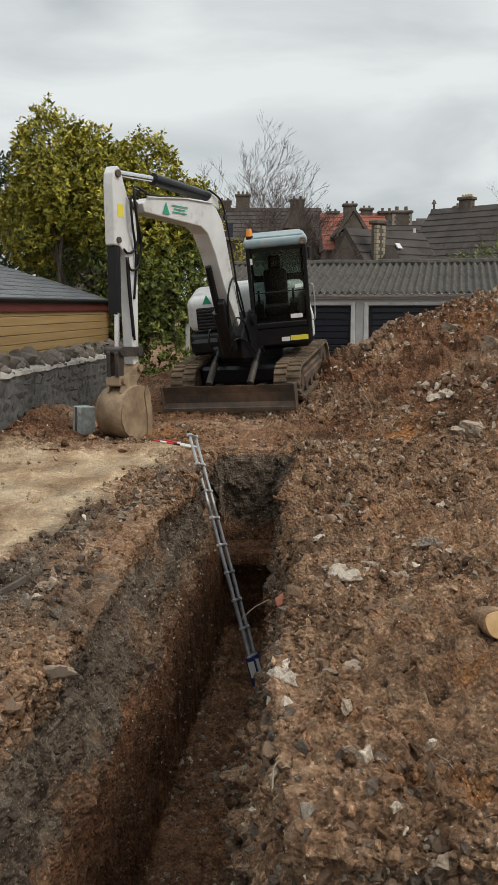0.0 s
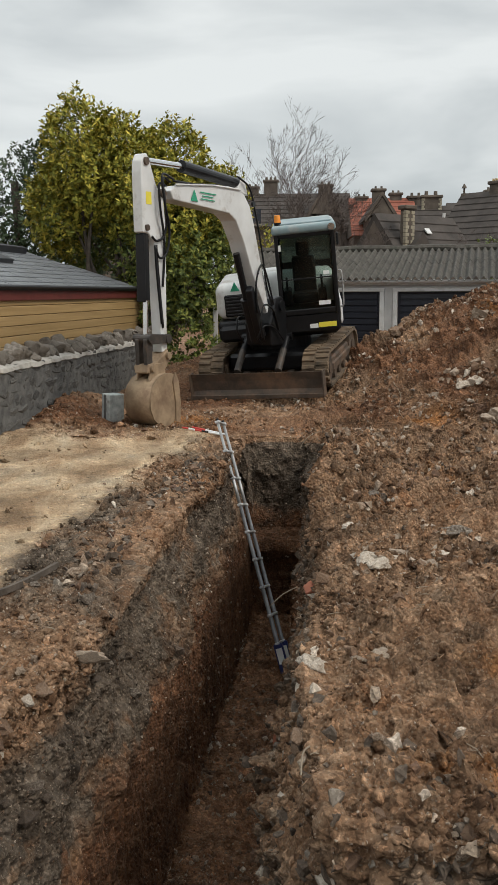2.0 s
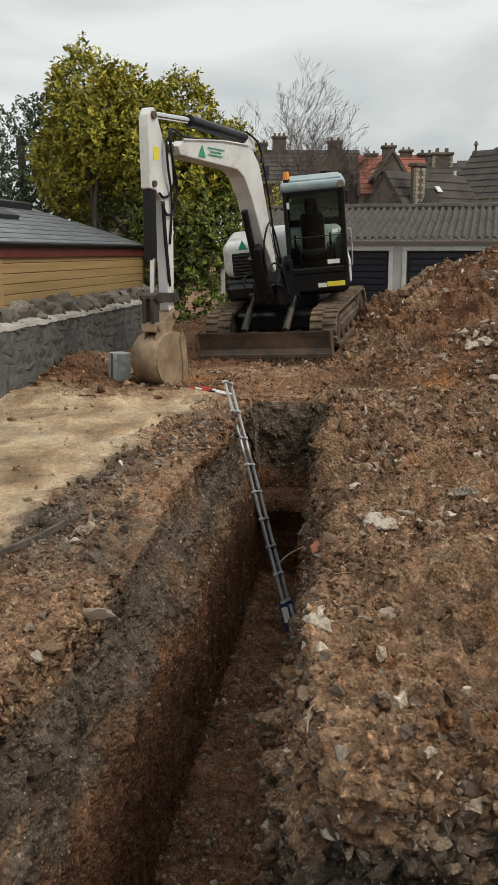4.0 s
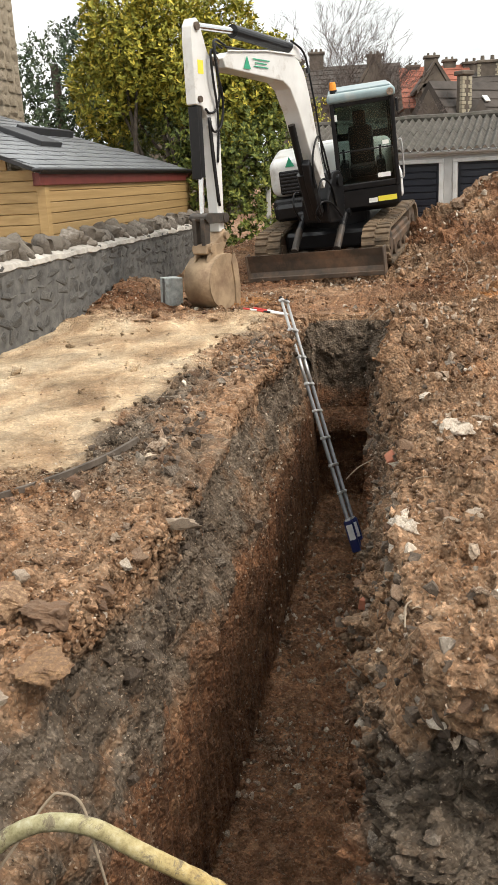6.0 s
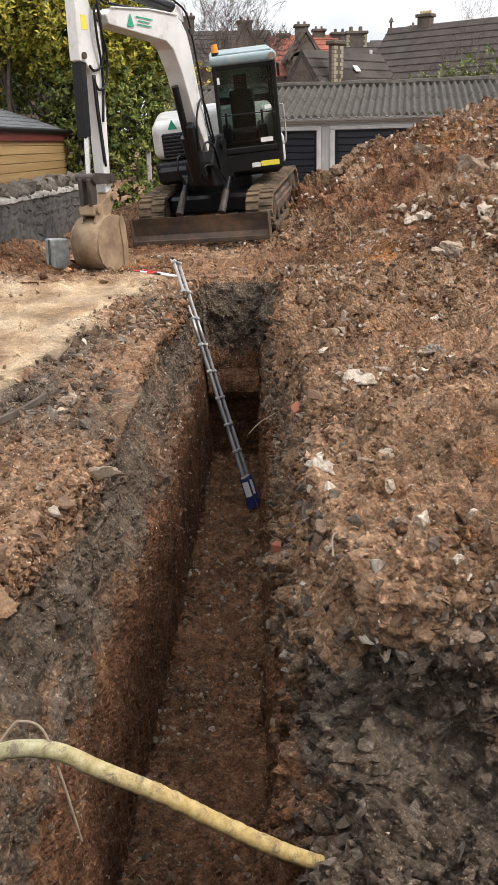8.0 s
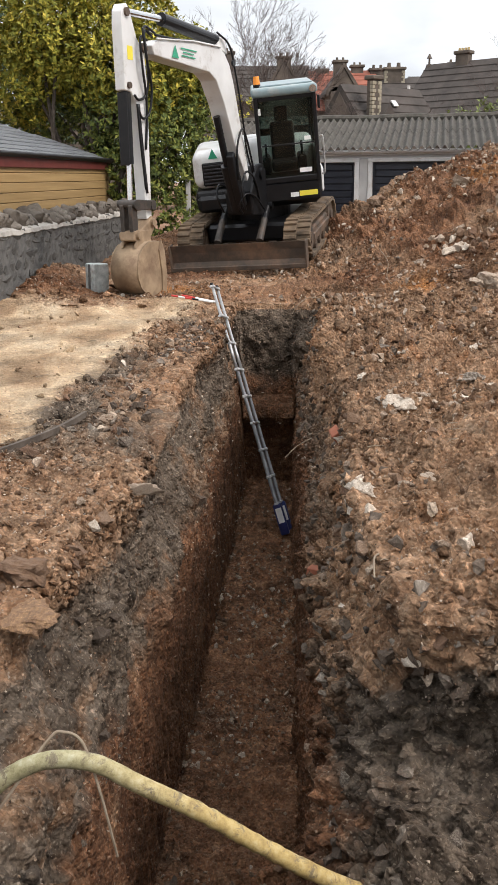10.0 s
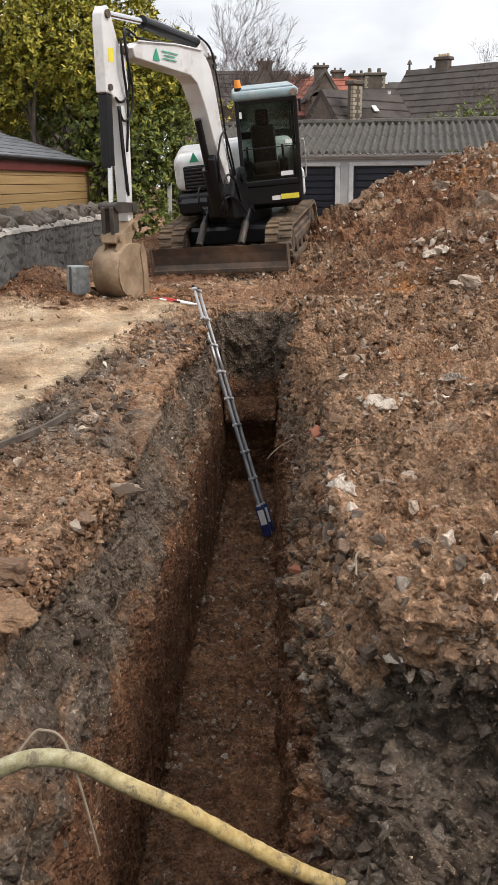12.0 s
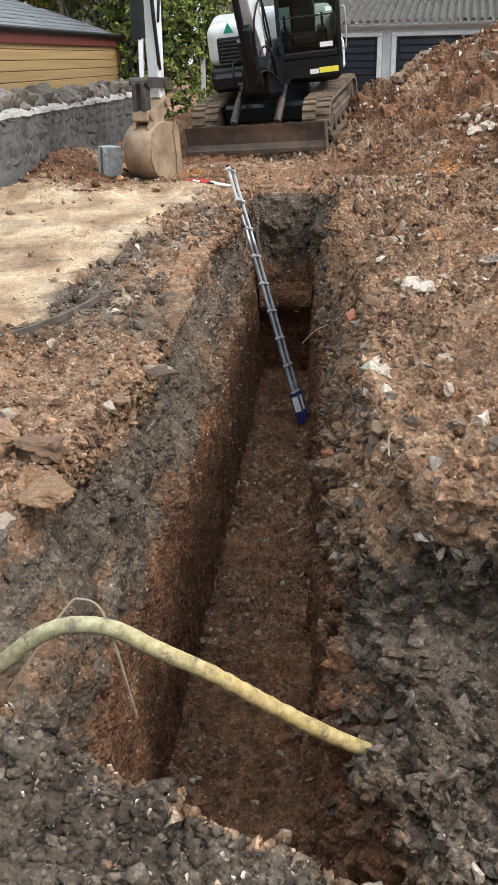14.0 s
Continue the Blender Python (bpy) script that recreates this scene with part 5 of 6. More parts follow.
# ---- ladder in the trench ----
def build_ladder():
    foot, head = Vector((0.13, 9.11, BED + 0.02)), Vector((-0.66, 10.0, 0.36))
    d = (head - foot).normalized()
    across = Vector((0.16, 0.99, 0)).normalized()
    across = (across - d * across.dot(d)).normalized()
    nrm = d.cross(across)
    m = Matrix([[across[i], nrm[i], d[i], foot[i]] for i in range(3)] + [[0, 0, 0, 1]])
    ld = thing("ladder", m, "worn aluminium ladder with blue feet leaning in the trench", "ladder")
    length = (head - foot).length
    half = 0.115
    n = 9
    step = (length - 0.42) / (n - 1)
    for sx in (-1, 1):
        cut = 0.36 + 5 * step
        # The lower tubes get the darker aluminium as painted trench shade.
        for lo, hi, r0, r1, mt, words in ((0.04, cut, 0.024, 0.020, SHADED_ALU, "dull dark lower stile tubes"), (cut, length, 0.0195, 0.015, ALU, "")):
            b = B()
            k = max(1, round((hi - lo) / step))
            zs = [lo + (hi - lo) * (i + d) / k for i in range(k) for d in (0, 0.999)]
            rr = [r0 + (r1 - r0) * i / k for i in range(k) for d in (0, 1)]
            tube(b, [(sx * half, 0, z) for z in zs], 0.02, 14, radii=rr)
            part("stile", b, mt, ld, words, True)
        c = B()
        rod(c, (sx * half, 0, length - 0.02), (sx * half, 0, length + 0.012), 0.018, None, 12)
        part("end_cap", c, BLACK, ld)
        f = B()
        box(f, (sx * half - 0.032, -0.05, 0.0), (sx * half + 0.032, 0.05, 0.36), 0.014)
        foot_ob = part("foot", f, BLUE, ld, "dark blue plastic foot")
        f = B()
        box(f, (sx * half - 0.036, -0.04, 0.14), (sx * half - 0.0325, 0.03, 0.31), 0)
        part("sticker", f, LABEL_WHITE, foot_ob)
    for i in range(n):
        r = B()
        z = 0.36 + i * step if i < n - 1 else length - 0.03
        box(r, (-half, -0.02, z - 0.012), (half, 0.02, z + 0.012), 0.005)
        rung = part("rung", r, ALU, ld)
        for sx in (-1, 1):
            k = B()
            box(k, (sx * half - 0.027, -0.028, z - 0.015), (sx * half + 0.027, 0.028, z + 0.015), 0.006)
            part("collar", k, COLLAR, rung, "pale grey plastic collar")


build_ladder()


# ---- pipe across the trench, with a root ----
def build_pipe():
    pts = curve_pts([(-1.95, 2.12, -0.62), (-1.56, 2.16, -0.46), (-1.31, 2.19, -0.325), (-1.19, 2.2, -0.235), (-1.07, 2.2, -0.185), (-0.93, 2.2, -0.20), (-0.79, 2.2, -0.285), (-0.61, 2.2, -0.39), (-0.42, 2.22, -0.54), (-0.21, 2.26, -0.71), (0.1, 2.35, -0.95)], 16)
    bm = B()
    tube(bm, pts, 0.028, 18, radii=[0.028 + (0.0012 + 0.0035 * smooth(-0.75, -0.5, p.x)) * noise.noise(p * 42.0) for p in pts])
    whole("pipe", bm, PIPE, "weathered yellow plastic pipe bent across the trench", "pipe", smooth_faces=True)
    bm = B()
    tube(bm, curve_pts([(-1.44, 2.12, -0.62), (-1.22, 2.16, -0.32), (-1.08, 2.24, -0.145), (-1.03, 2.25, -0.120), (-0.97, 2.25, -0.165), (-0.91, 2.17, -0.30), (-0.87, 2.16, -0.52)], 8), 0.0045, 6)
    whole("root", bm, ROOT, "thin pale root hanging over the pipe", "root")


build_pipe()


# ---- concrete block ----
def build_block():
    z = ground_at(-2.3, 12.1)
    m = pose(-2.32, 12.2, z - 0.02, 0, 2, 38)
    b = thing("concrete_block", m, "pale grey concrete block standing on end", "block")
    bm = B()
    box(bm, (-0.12, -0.12, 0), (0.12, 0.12, 0.395), 0.018, None, 2)
    part("body", bm, CONCRETE, b)
    bm = B()
    box(bm, (-0.126, -0.03, 0.01), (-0.118, 0.03, 0.385), 0.003)
    part("groove", bm, MORTAR, b)


build_block()


# ---- dark batten on the sand ----
def build_batten():
    bm = B()
    pts = curve_pts([(-1.46, 5.56, 0.045), (-1.60, 5.22, 0.03), (-1.82, 4.86, 0.022), (-2.07, 4.55, 0.02), (-2.5, 4.15, 0.018), (-3.1, 3.7, 0.015)], 6)
    rings = []
    for i, p in enumerate(pts):
        d = (pts[min(i + 1, len(pts) - 1)] - pts[max(i - 1, 0)]).normalized()
        n = Vector((-d.y, d.x, 0))
        z = Vector((0, 0, ground_height(np.array(p.x), np.array(p.y))))
        rings.append([bm.verts.new(p + z + n * a + Vector((0, 0, h))) for a, h in ((-0.012, -0.03), (0.012, -0.03), (0.012, 0.010), (-0.012, 0.010))])
    for r, s in zip(rings, rings[1:]):
        for j in range(4):
            bm.faces.new((r[j], r[(j + 1) % 4], s[(j + 1) % 4], s[j]))
    bm.faces.new(rings[0]), bm.faces.new(rings[-1])
    bmesh.ops.recalc_face_normals(bm, faces=bm.faces[:])
    whole("batten", bm, BARK, "thin dark wooden batten half bedded in sandy soil", "batten")


build_batten()


# ---- trees ----
def leaf_cloud(name, shoots, leaves, size, mat, parent, seed, up_bias=0.7):
    """Shoots of (place, out) pairs, each with a rosette of folded leaves; one mesh."""
    rng = np.random.default_rng(seed)
    V, F = [], []
    n = 0
    for p, out in shoots:
        axis = np.array(out) + np.array((0, 0, up_bias))
        axis /= np.linalg.norm(axis)
        for _ in range(leaves):
            d = rng.normal(size=3)
            d -= axis * d.dot(axis) * 1.0
            d = d / (np.linalg.norm(d) + 1e-6) + axis * rng.uniform(0.2, 1.6)
            d /= np.linalg.norm(d)
            w = np.cross(d, axis + 0.3 * rng.normal(size=3))
            w /= np.linalg.norm(w) + 1e-6
            u = np.cross(w, d)
            s = size * rng.uniform(0.7, 1.25)
            o = np.array(p) + axis * rng.uniform(-0.5, 1.1) * size
            mid = o + d * s * 0.5 - u * s * 0.06
            V += [o, mid + w * s * 0.22 + u * s * 0.05, o + d * s - u * s * 0.18, mid - w * s * 0.22 + u * s * 0.05, mid]
            F += [(n, n + 1, n + 4), (n + 1, n + 2, n + 4), (n + 2, n + 3, n + 4), (n + 3, n, n + 4)]
            n += 5
    me = bpy.data.meshes.new(name)
    me.from_pydata([tuple(v) for v in V], [], F)
    me.polygons.foreach_set("use_smooth", np.zeros(len(F), dtype=bool))
    me.materials.append(mat)
    ob = new(name, me)
    ob.parent = parent
    return ob


def blob_shoots(blobs, count, seed, gap=0.1):
    rng = np.random.default_rng(seed)
    out = []
    vol = np.array([a * b * c for _, (a, b, c) in blobs]) ** 0.67
    vol = vol / vol.sum()
    for k, (c, r) in enumerate(blobs):
        for _ in range(int(count * vol[k])):
            d = rng.normal(size=3)
            d /= np.linalg.norm(d)
            rad = rng.uniform(0.55, 1.0) ** 0.5 * rng.uniform(0.85, 1.12)
            out.append((np.array(c) + d * np.array(r) * rad, d))
    return out


def build_laurel():
    m = pose(-3.25, 19.5, -0.25)
    t = thing("laurel_tree", m, "tall yellow-green evergreen laurel behind the garden wall", "tree")
    rnd = random.Random(4)
    blobs = [((-1.0, 0.2, 4.9), (0.85, 1.0, 1.35)), ((-0.3, 0.4, 4.6), (0.9, 1.0, 1.35)), ((0.45, 0.1, 4.2), (0.85, 1.0, 1.25)), ((1.3, 0.2, 3.6), (0.9, 1.0, 1.1)),
             ((-1.55, 0.5, 3.9), (0.75, 0.9, 1.1)), ((1.0, 0.2, 4.75), (0.75, 0.8, 0.95)), ((1.9, 0.2, 3.9), (0.7, 0.8, 0.9)), ((2.05, 0.1, 2.8), (0.7, 0.8, 1.0)), ((1.55, -0.2, 2.4), (0.75, 0.9, 1.2)), ((1.35, -0.1, 1.2), (0.85, 0.9, 1.1)), ((0.5, 0.3, 3.1), (0.9, 0.9, 1.1)), ((-1.3, 1.0, 3.1), (0.9, 0.6, 0.6)), ((0.5, 0.2, 1.9), (0.8, 0.7, 1.0))]
    for i in range(15):
        c, r = blobs[i % len(blobs)]
        base = Vector((rnd.uniform(-1.0, 0.7), rnd.uniform(-0.3, 0.3), 0.0))
        tip = Vector(c) + Vector((rnd.uniform(-.5, .5) * r[0], rnd.uniform(-.3, .3), rnd.uniform(0, 0.4) * r[2]))
        mid = base.lerp(tip, 0.5) + Vector((rnd.uniform(-.2, .2), rnd.uniform(-.2, .2), 0.2))
        bm = B()
        p = curve_pts([base, mid, tip], 8)
        tube(bm, p, 0.05, 7, radii=[0.065 * (1 - 0.8 * j / (len(p) - 1)) + 0.008 for j in range(len(p))])
        part("trunk", bm, BARK, t)
    # Yellow leaves on top; below, the darker copy paints in the crown's inner shade.
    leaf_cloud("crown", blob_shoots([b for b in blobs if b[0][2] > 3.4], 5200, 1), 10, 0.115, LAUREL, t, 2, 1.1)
    leaf_cloud("crown", blob_shoots([b for b in blobs if b[0][2] < 3.4], 2400, 7), 10, 0.11, LAUREL_SHADE, t, 3)


build_laurel()


def build_evergreen():
    t = thing("evergreen_tree", pose(-7.9, 27, 1.15), "dark green bushy evergreen tree behind the shed", "tree")
    bm = B()
    tube(bm, curve_pts([(0, 0, -1.5), (0.1, 0, 1.5), (0, 0.1, 4)], 5), 0.12, 8)
    part("trunk", bm, BARK, t)
    blobs = [((0, 0, 3.2), (1.6, 1.4, 1.7)), ((-1.5, 0.3, 2.6), (1.5, 1.3, 1.6)), ((1.5, 0, 2.4), (1.5, 1.3, 1.5)), ((3.4, 0, 1.8), (1.6, 1.2, 1.3)), ((-3.2, 0, 2.4), (1.6, 1.2, 1.5)), ((1.2, 0.2, 4.2), (1.1, 1.0, 1.2)), ((2.6, 0.3, 3.6), (1.2, 1.0, 1.3)), ((4.0, 0.2, 3.0), (1.3, 1.0, 1.4))]
    leaf_cloud("crown", blob_shoots(blobs, 3600, 3), 10, 0.13, DARK_LEAF, t, 4)


build_evergreen()


def bare_tree(m, height, seed, label, spread=0.5, levels=6):
    t = thing("bare_tree", m, label, "tree", group="bare winter trees")
    rnd = random.Random(seed)
    trunk, twigs = B(), B()

    def grow(p, d, length, r, level):
        pts, rad = [p], [r]
        q = p
        for i in range(3):
            d = (d + Vector((rnd.gauss(0, 1), rnd.gauss(0, 1), rnd.gauss(0, 0.6) + 0.25)) * 0.13).normalized()
            q = q + d * length / 3
            pts.append(q), rad.append(r * (1 - 0.17 * (i + 1)))
        tube(trunk if level < 2 else twigs, pts, r, 6 if level < 2 else (4 if level < 4 else 3), radii=rad)
        if level >= levels:
            return
        n = 3 if level < 3 else rnd.choice((2, 3))
        for i in range(n):
            side = Vector((rnd.gauss(0, 1), rnd.gauss(0, 1), rnd.gauss(0, 0.5)))
            nd = (d + side.normalized() * spread * rnd.uniform(0.6, 1.3)).normalized()
            grow(pts[-1] if i < 2 else pts[2], nd, length * rnd.uniform(0.62, 0.86), max(0.0045, rad[-1] * rnd.uniform(0.55, 0.8)), level + 1)

    grow(Vector((0, 0, 0)), Vector((0, 0, 1)), height * 0.27, height * 0.014, 0)
    part("trunk", trunk, TWIG, t)
    part("crown", twigs, TWIG, t, "leafless twigs")
    return t


bare_tree(pose(0.0, 30, 0), 7.2, 11, "leafless multi-branched winter tree before the old houses", 0.46, 8)
bare_tree(pose(2.1, 31, 0), 6.2, 12, "slender leafless winter tree before the old houses", 0.36, 8)
bare_tree(pose(-1.75, 32, 0), 6.6, 13, "slender leafless winter tree before the old houses", 0.42, 8)
bare_tree(pose(8.5, 29, 0), 5.4, 14, "leafless bushy tree behind the garage roof", 0.7, 7)
bare_tree(pose(10.6, 31, 0), 7.2, 15, "leafless bushy tree behind the garage roof", 0.6, 7)
bare_tree(pose(7.2, 29, 0), 4.5, 16, "leafless bushy tree behind the garage roof", 0.7, 7)
bare_tree(pose(3.2, 28, 0), 4.2, 17, "leafless bushy tree behind the garage roof", 0.6, 7)


def build_bush(m, label, blobs, count, seed, mat):
    t = thing("bush", m, label, "bush", group="bushes behind the garages")
    bm = B()
    for i in range(5):
        tube(bm, curve_pts([(0.2 * i - 0.4, 0, 0), (0.3 * i - 0.6, 0.1, 1.2), (0.5 * i - 1.0, 0, 2.2)], 4), 0.03, 5)
    part("stem", bm, BARK, t)
    leaf_cloud("crown", blob_shoots(blobs, count, seed), 8, 0.12, mat, t, seed)


build_bush(pose(8.9, 28, 1.0), "mixed green and brown bush behind the garage roof", [((0, 0, 2.2), (1.6, 0.8, 0.9)), ((1.8, 0.2, 2.5), (1.5, 0.8, 1.1)), ((-1.6, 0, 1.9), (1.2, 0.7, 0.8))], 420, 31, SPRING_LEAF)
build_bush(pose(-0.4, 27, 0), "green ivy-like bush beside the excavator boom", [((0, 0, 2.0), (0.9, 0.6, 1.5)), ((0.3, 0.2, 3.0), (0.6, 0.5, 0.9))], 150, 33, LAUREL)


# ---- far houses ----
def house(m, W, D, eave, ridge, roof, label, gable=False, chimneys=(), windows=(), coping=None):
    """Ridge along local x, or along y with gable set."""
    h = thing("house", m, label, "house", group="old houses on the rise behind")
    w = B()
    box(w, (-W / 2, -D / 2, -3), (W / 2, D / 2, eave))
    wall = part("wall", w, HOUSE_STONE, h)
    r = B()
    if gable:
        prism(r, [(-W / 2 - 0.25, eave - 0.15), (0, ridge), (W / 2 + 0.25, eave - 0.15), (W / 2 + 0.25, eave - 0.3), (-W / 2 - 0.25, eave - 0.3)], -D / 2 + 0.2, D / 2, None)
        g = B()
        prism(g, [(-W / 2, eave - 0.2), (0, ridge - 0.25), (W / 2, eave - 0.2)], -D / 2, -D / 2 + 0.19)
        part("gable", g, HOUSE_STONE, h)
        for sx in (-1, 1):
            c = B()
            prism(c, [(sx * (W / 2 + 0.25), eave - 0.2), (0, ridge + 0.05), (0, ridge - 0.18), (sx * (W / 2 + 0.2), eave - 0.45)], -D / 2 - 0.05, -D / 2 + 0.18)
            part("bargeboard", c, coping or HOUSE_STONE, h)
    else:
        prism(r, [(-D / 2 - 0.3, eave - 0.1), (0, ridge), (D / 2 + 0.3, eave - 0.1)], -W / 2 - 0.1, W / 2 + 0.1, R90)
        n = int((ridge - eave) / 0.28)
        for i in range(n):
            k = i / n
            y = -(D / 2 + 0.3) * (1 - k) - 0.02
            z = eave - 0.1 + (ridge - eave + 0.1) * k
            c = B()
            box(c, (-W / 2 - 0.1, y - 0.004, z), (W / 2 + 0.1, y + 0.08, z + 0.03))
            part("tile_course", c, roof, h)
    part("roof", r, roof, h)
    if not gable:
        for sx in (-1, 1):
            g = B()
            prism(g, [(-D / 2 + 0.05, eave - 0.1), (0, ridge - 0.3), (D / 2 - 0.05, eave - 0.1)], sx * (W / 2 + 0.105) - 0.02, sx * (W / 2 + 0.105) + 0.02, R90)
            part("gable", g, HOUSE_STONE, h)
    for cx, cy, cw, top, base, pots, quoins in chimneys:
        c = B()
        box(c, (cx - cw / 2, cy - cw / 3, base), (cx + cw / 2, cy + cw / 3, top), 0.02)
        ch = part("chimney", c, HOUSE_STONE, h)
        c = B()
        box(c, (cx - cw / 2 - 0.08, cy - cw / 3 - 0.08, top), (cx + cw / 2 + 0.08, cy + cw / 3 + 0.08, top + 0.15), 0.03)
        part("cap", c, HOUSE_STONE, ch)
        for i in range(pots):
            c = B()
            px_ = cx + (i - (pots - 1) / 2) * cw / max(1, pots) * 0.95
            pr = min(0.13, cw * 0.11)
            rod(c, (px_, cy, top + 0.12), (px_, cy, top + 0.12 + pr * 2.3), pr, pr * 0.8, 10)
            part("chimney_pot", c, POT if quoins == 3 else HOUSE_STONE, ch)
        if quoins:
            z, j = base, 0
            while z < top - 0.1 and quoins == 1:
                for sx in (-1, 1):
                    c = B()
                    ww = 0.17 if j % 2 else 0.10
                    box(c, (cx + sx * cw / 2 - (ww if sx > 0 else 0.02), cy - cw / 3 - 0.02, z), (cx + sx * cw / 2 + (0.02 if sx > 0 else ww), cy - cw / 3 + 0.12, z + 0.12), 0.008)
                    part("quoin", c, QUOIN, ch)
                z += 0.135
                j += 1
    for wx, wz, ww, wh in windows:
        c = B()
        box(c, (wx - ww / 2, -D / 2 - 0.02, wz), (wx + ww / 2, -D / 2 + 0.04, wz + wh))
        win = part("window", c, NAVY, h)
        c = B()
        box(c, (wx - ww / 2 - 0.12, -D / 2 - 0.06, wz - 0.14), (wx + ww / 2 + 0.12, -D / 2 + 0.02, wz))
        part("sill", c, QUOIN, win)
    return h


# right-hand house with the long dark roof
hA = house(pose(14.22, 39.32, 0, 0, 0, -42), 14.0, 7, 3.0, 6.5, ROOF_TILE, "dark-roofed old stone house with a pot-topped chimney", chimneys=((-5.24, 0, 0.62, 6.78, 5.6, 4, 3),))
fin = B()
rod(fin, (-7.0, 0, 6.4), (-7.0, 0, 6.85), 0.06, 0.04, 8)
rod(fin, (-7.0, 0, 6.75), (-7.0, 0, 6.95), 0.13, 0.03, 10)
rod(fin, (-7.0, 0, 6.0), (-7.0, 0, 6.5), 0.26, 0.14, 10)
part("finial", fin, HOUSE_STONE, hA)
dp = B()
rod(dp, (-7.15, -1.5, 4.3), (-7.15, -1.5, 5.5), 0.07, None, 8)
part("downpipe", dp, WHITE_TRIM, hA, "white downpipe")
# middle house with the quoined chimney
hM = house(pose(5.40, 35.54, 0, 0, 0, 38), 4.2, 1.5, 3.6, 4.78, ROOF_TILE, "small dark-tiled house with a quoined chimney", chimneys=((-1.5, -1.03, 0.44, 4.85, 3.2, 0, 1),))
dm = B()
prism(dm, [(-1.60, 3.4), (-1.06, 4.05), (-0.52, 3.4)], -1.45, -0.3)
part("dormer", dm, ROOF_TILE, hM)
sk = B()
box(sk, (-0.13, -0.14, -0.02), (0.13, 0.14, 0.02), 0, pose(0.1, -0.62, 4.15, 48, 0, 0))
part("skylight", sk, WHITE_TRIM, hM, "small pale roof light")
# red-roofed houses
house(pose(6.4, 56, 0), 3.8, 6, 5.2, 7.55, RED_TILE, "old house with an orange-red tiled roof", chimneys=((-1.2, 0, 0.7, 7.5, 6.6, 2, 2), (0.9, 0, 0.7, 7.7, 6.6, 2, 2), (2.1, 0, 0.9, 7.5, 6.6, 2, 0)))
house(pose(5.8, 52, 0), 1.4, 4, 6.1, 7.25, ROOF_TILE, "gabled old house with pale coping and a chimney", gable=True, chimneys=((0.0, 0, 0.7, 7.5, 6.4, 2, 2),))
house(pose(9.68, 52, 0), 3.6, 6, 4.6, 6.7, ROOF_TILE, "dark-tiled old stone house with a broad chimney", chimneys=((-0.9, 0, 1.1, 7.1, 6, 2, 1),))
# long dark terrace
house(pose(1.0, 60, 0), 7.4, 7, 6.0, 8.3, ROOF_TILE, "dark old stone terrace house with tall chimneys", chimneys=((-2.6, 0, 0.8, 8.6, 7.6, 2, 0), (-1.4, 0, 0.9, 9.0, 7.6, 3, 0), (2.2, 0, 0.9, 8.7, 7.6, 2, 0)), windows=((-2.3, 6.1, 0.6, 0.9),))
house(pose(2.95, 57, 0), 1.9, 3, 6.6, 8.3, ROOF_TILE, "narrow dark gabled stone house front", gable=True)
house(pose(-9.5, 62, 0), 8.0, 7, 6.0, 8.0, ROOF_TILE, "dark old stone terrace house with tall chimneys", chimneys=((-2, 0, 0.9, 8.7, 7.5, 2, 0),))
house(pose(17, 64, 0), 10.0, 7, 6.0, 8.0, ROOF_TILE, "dark old stone terrace house with tall chimneys", chimneys=((-2, 0, 0.9, 8.7, 7.5, 2, 0),))


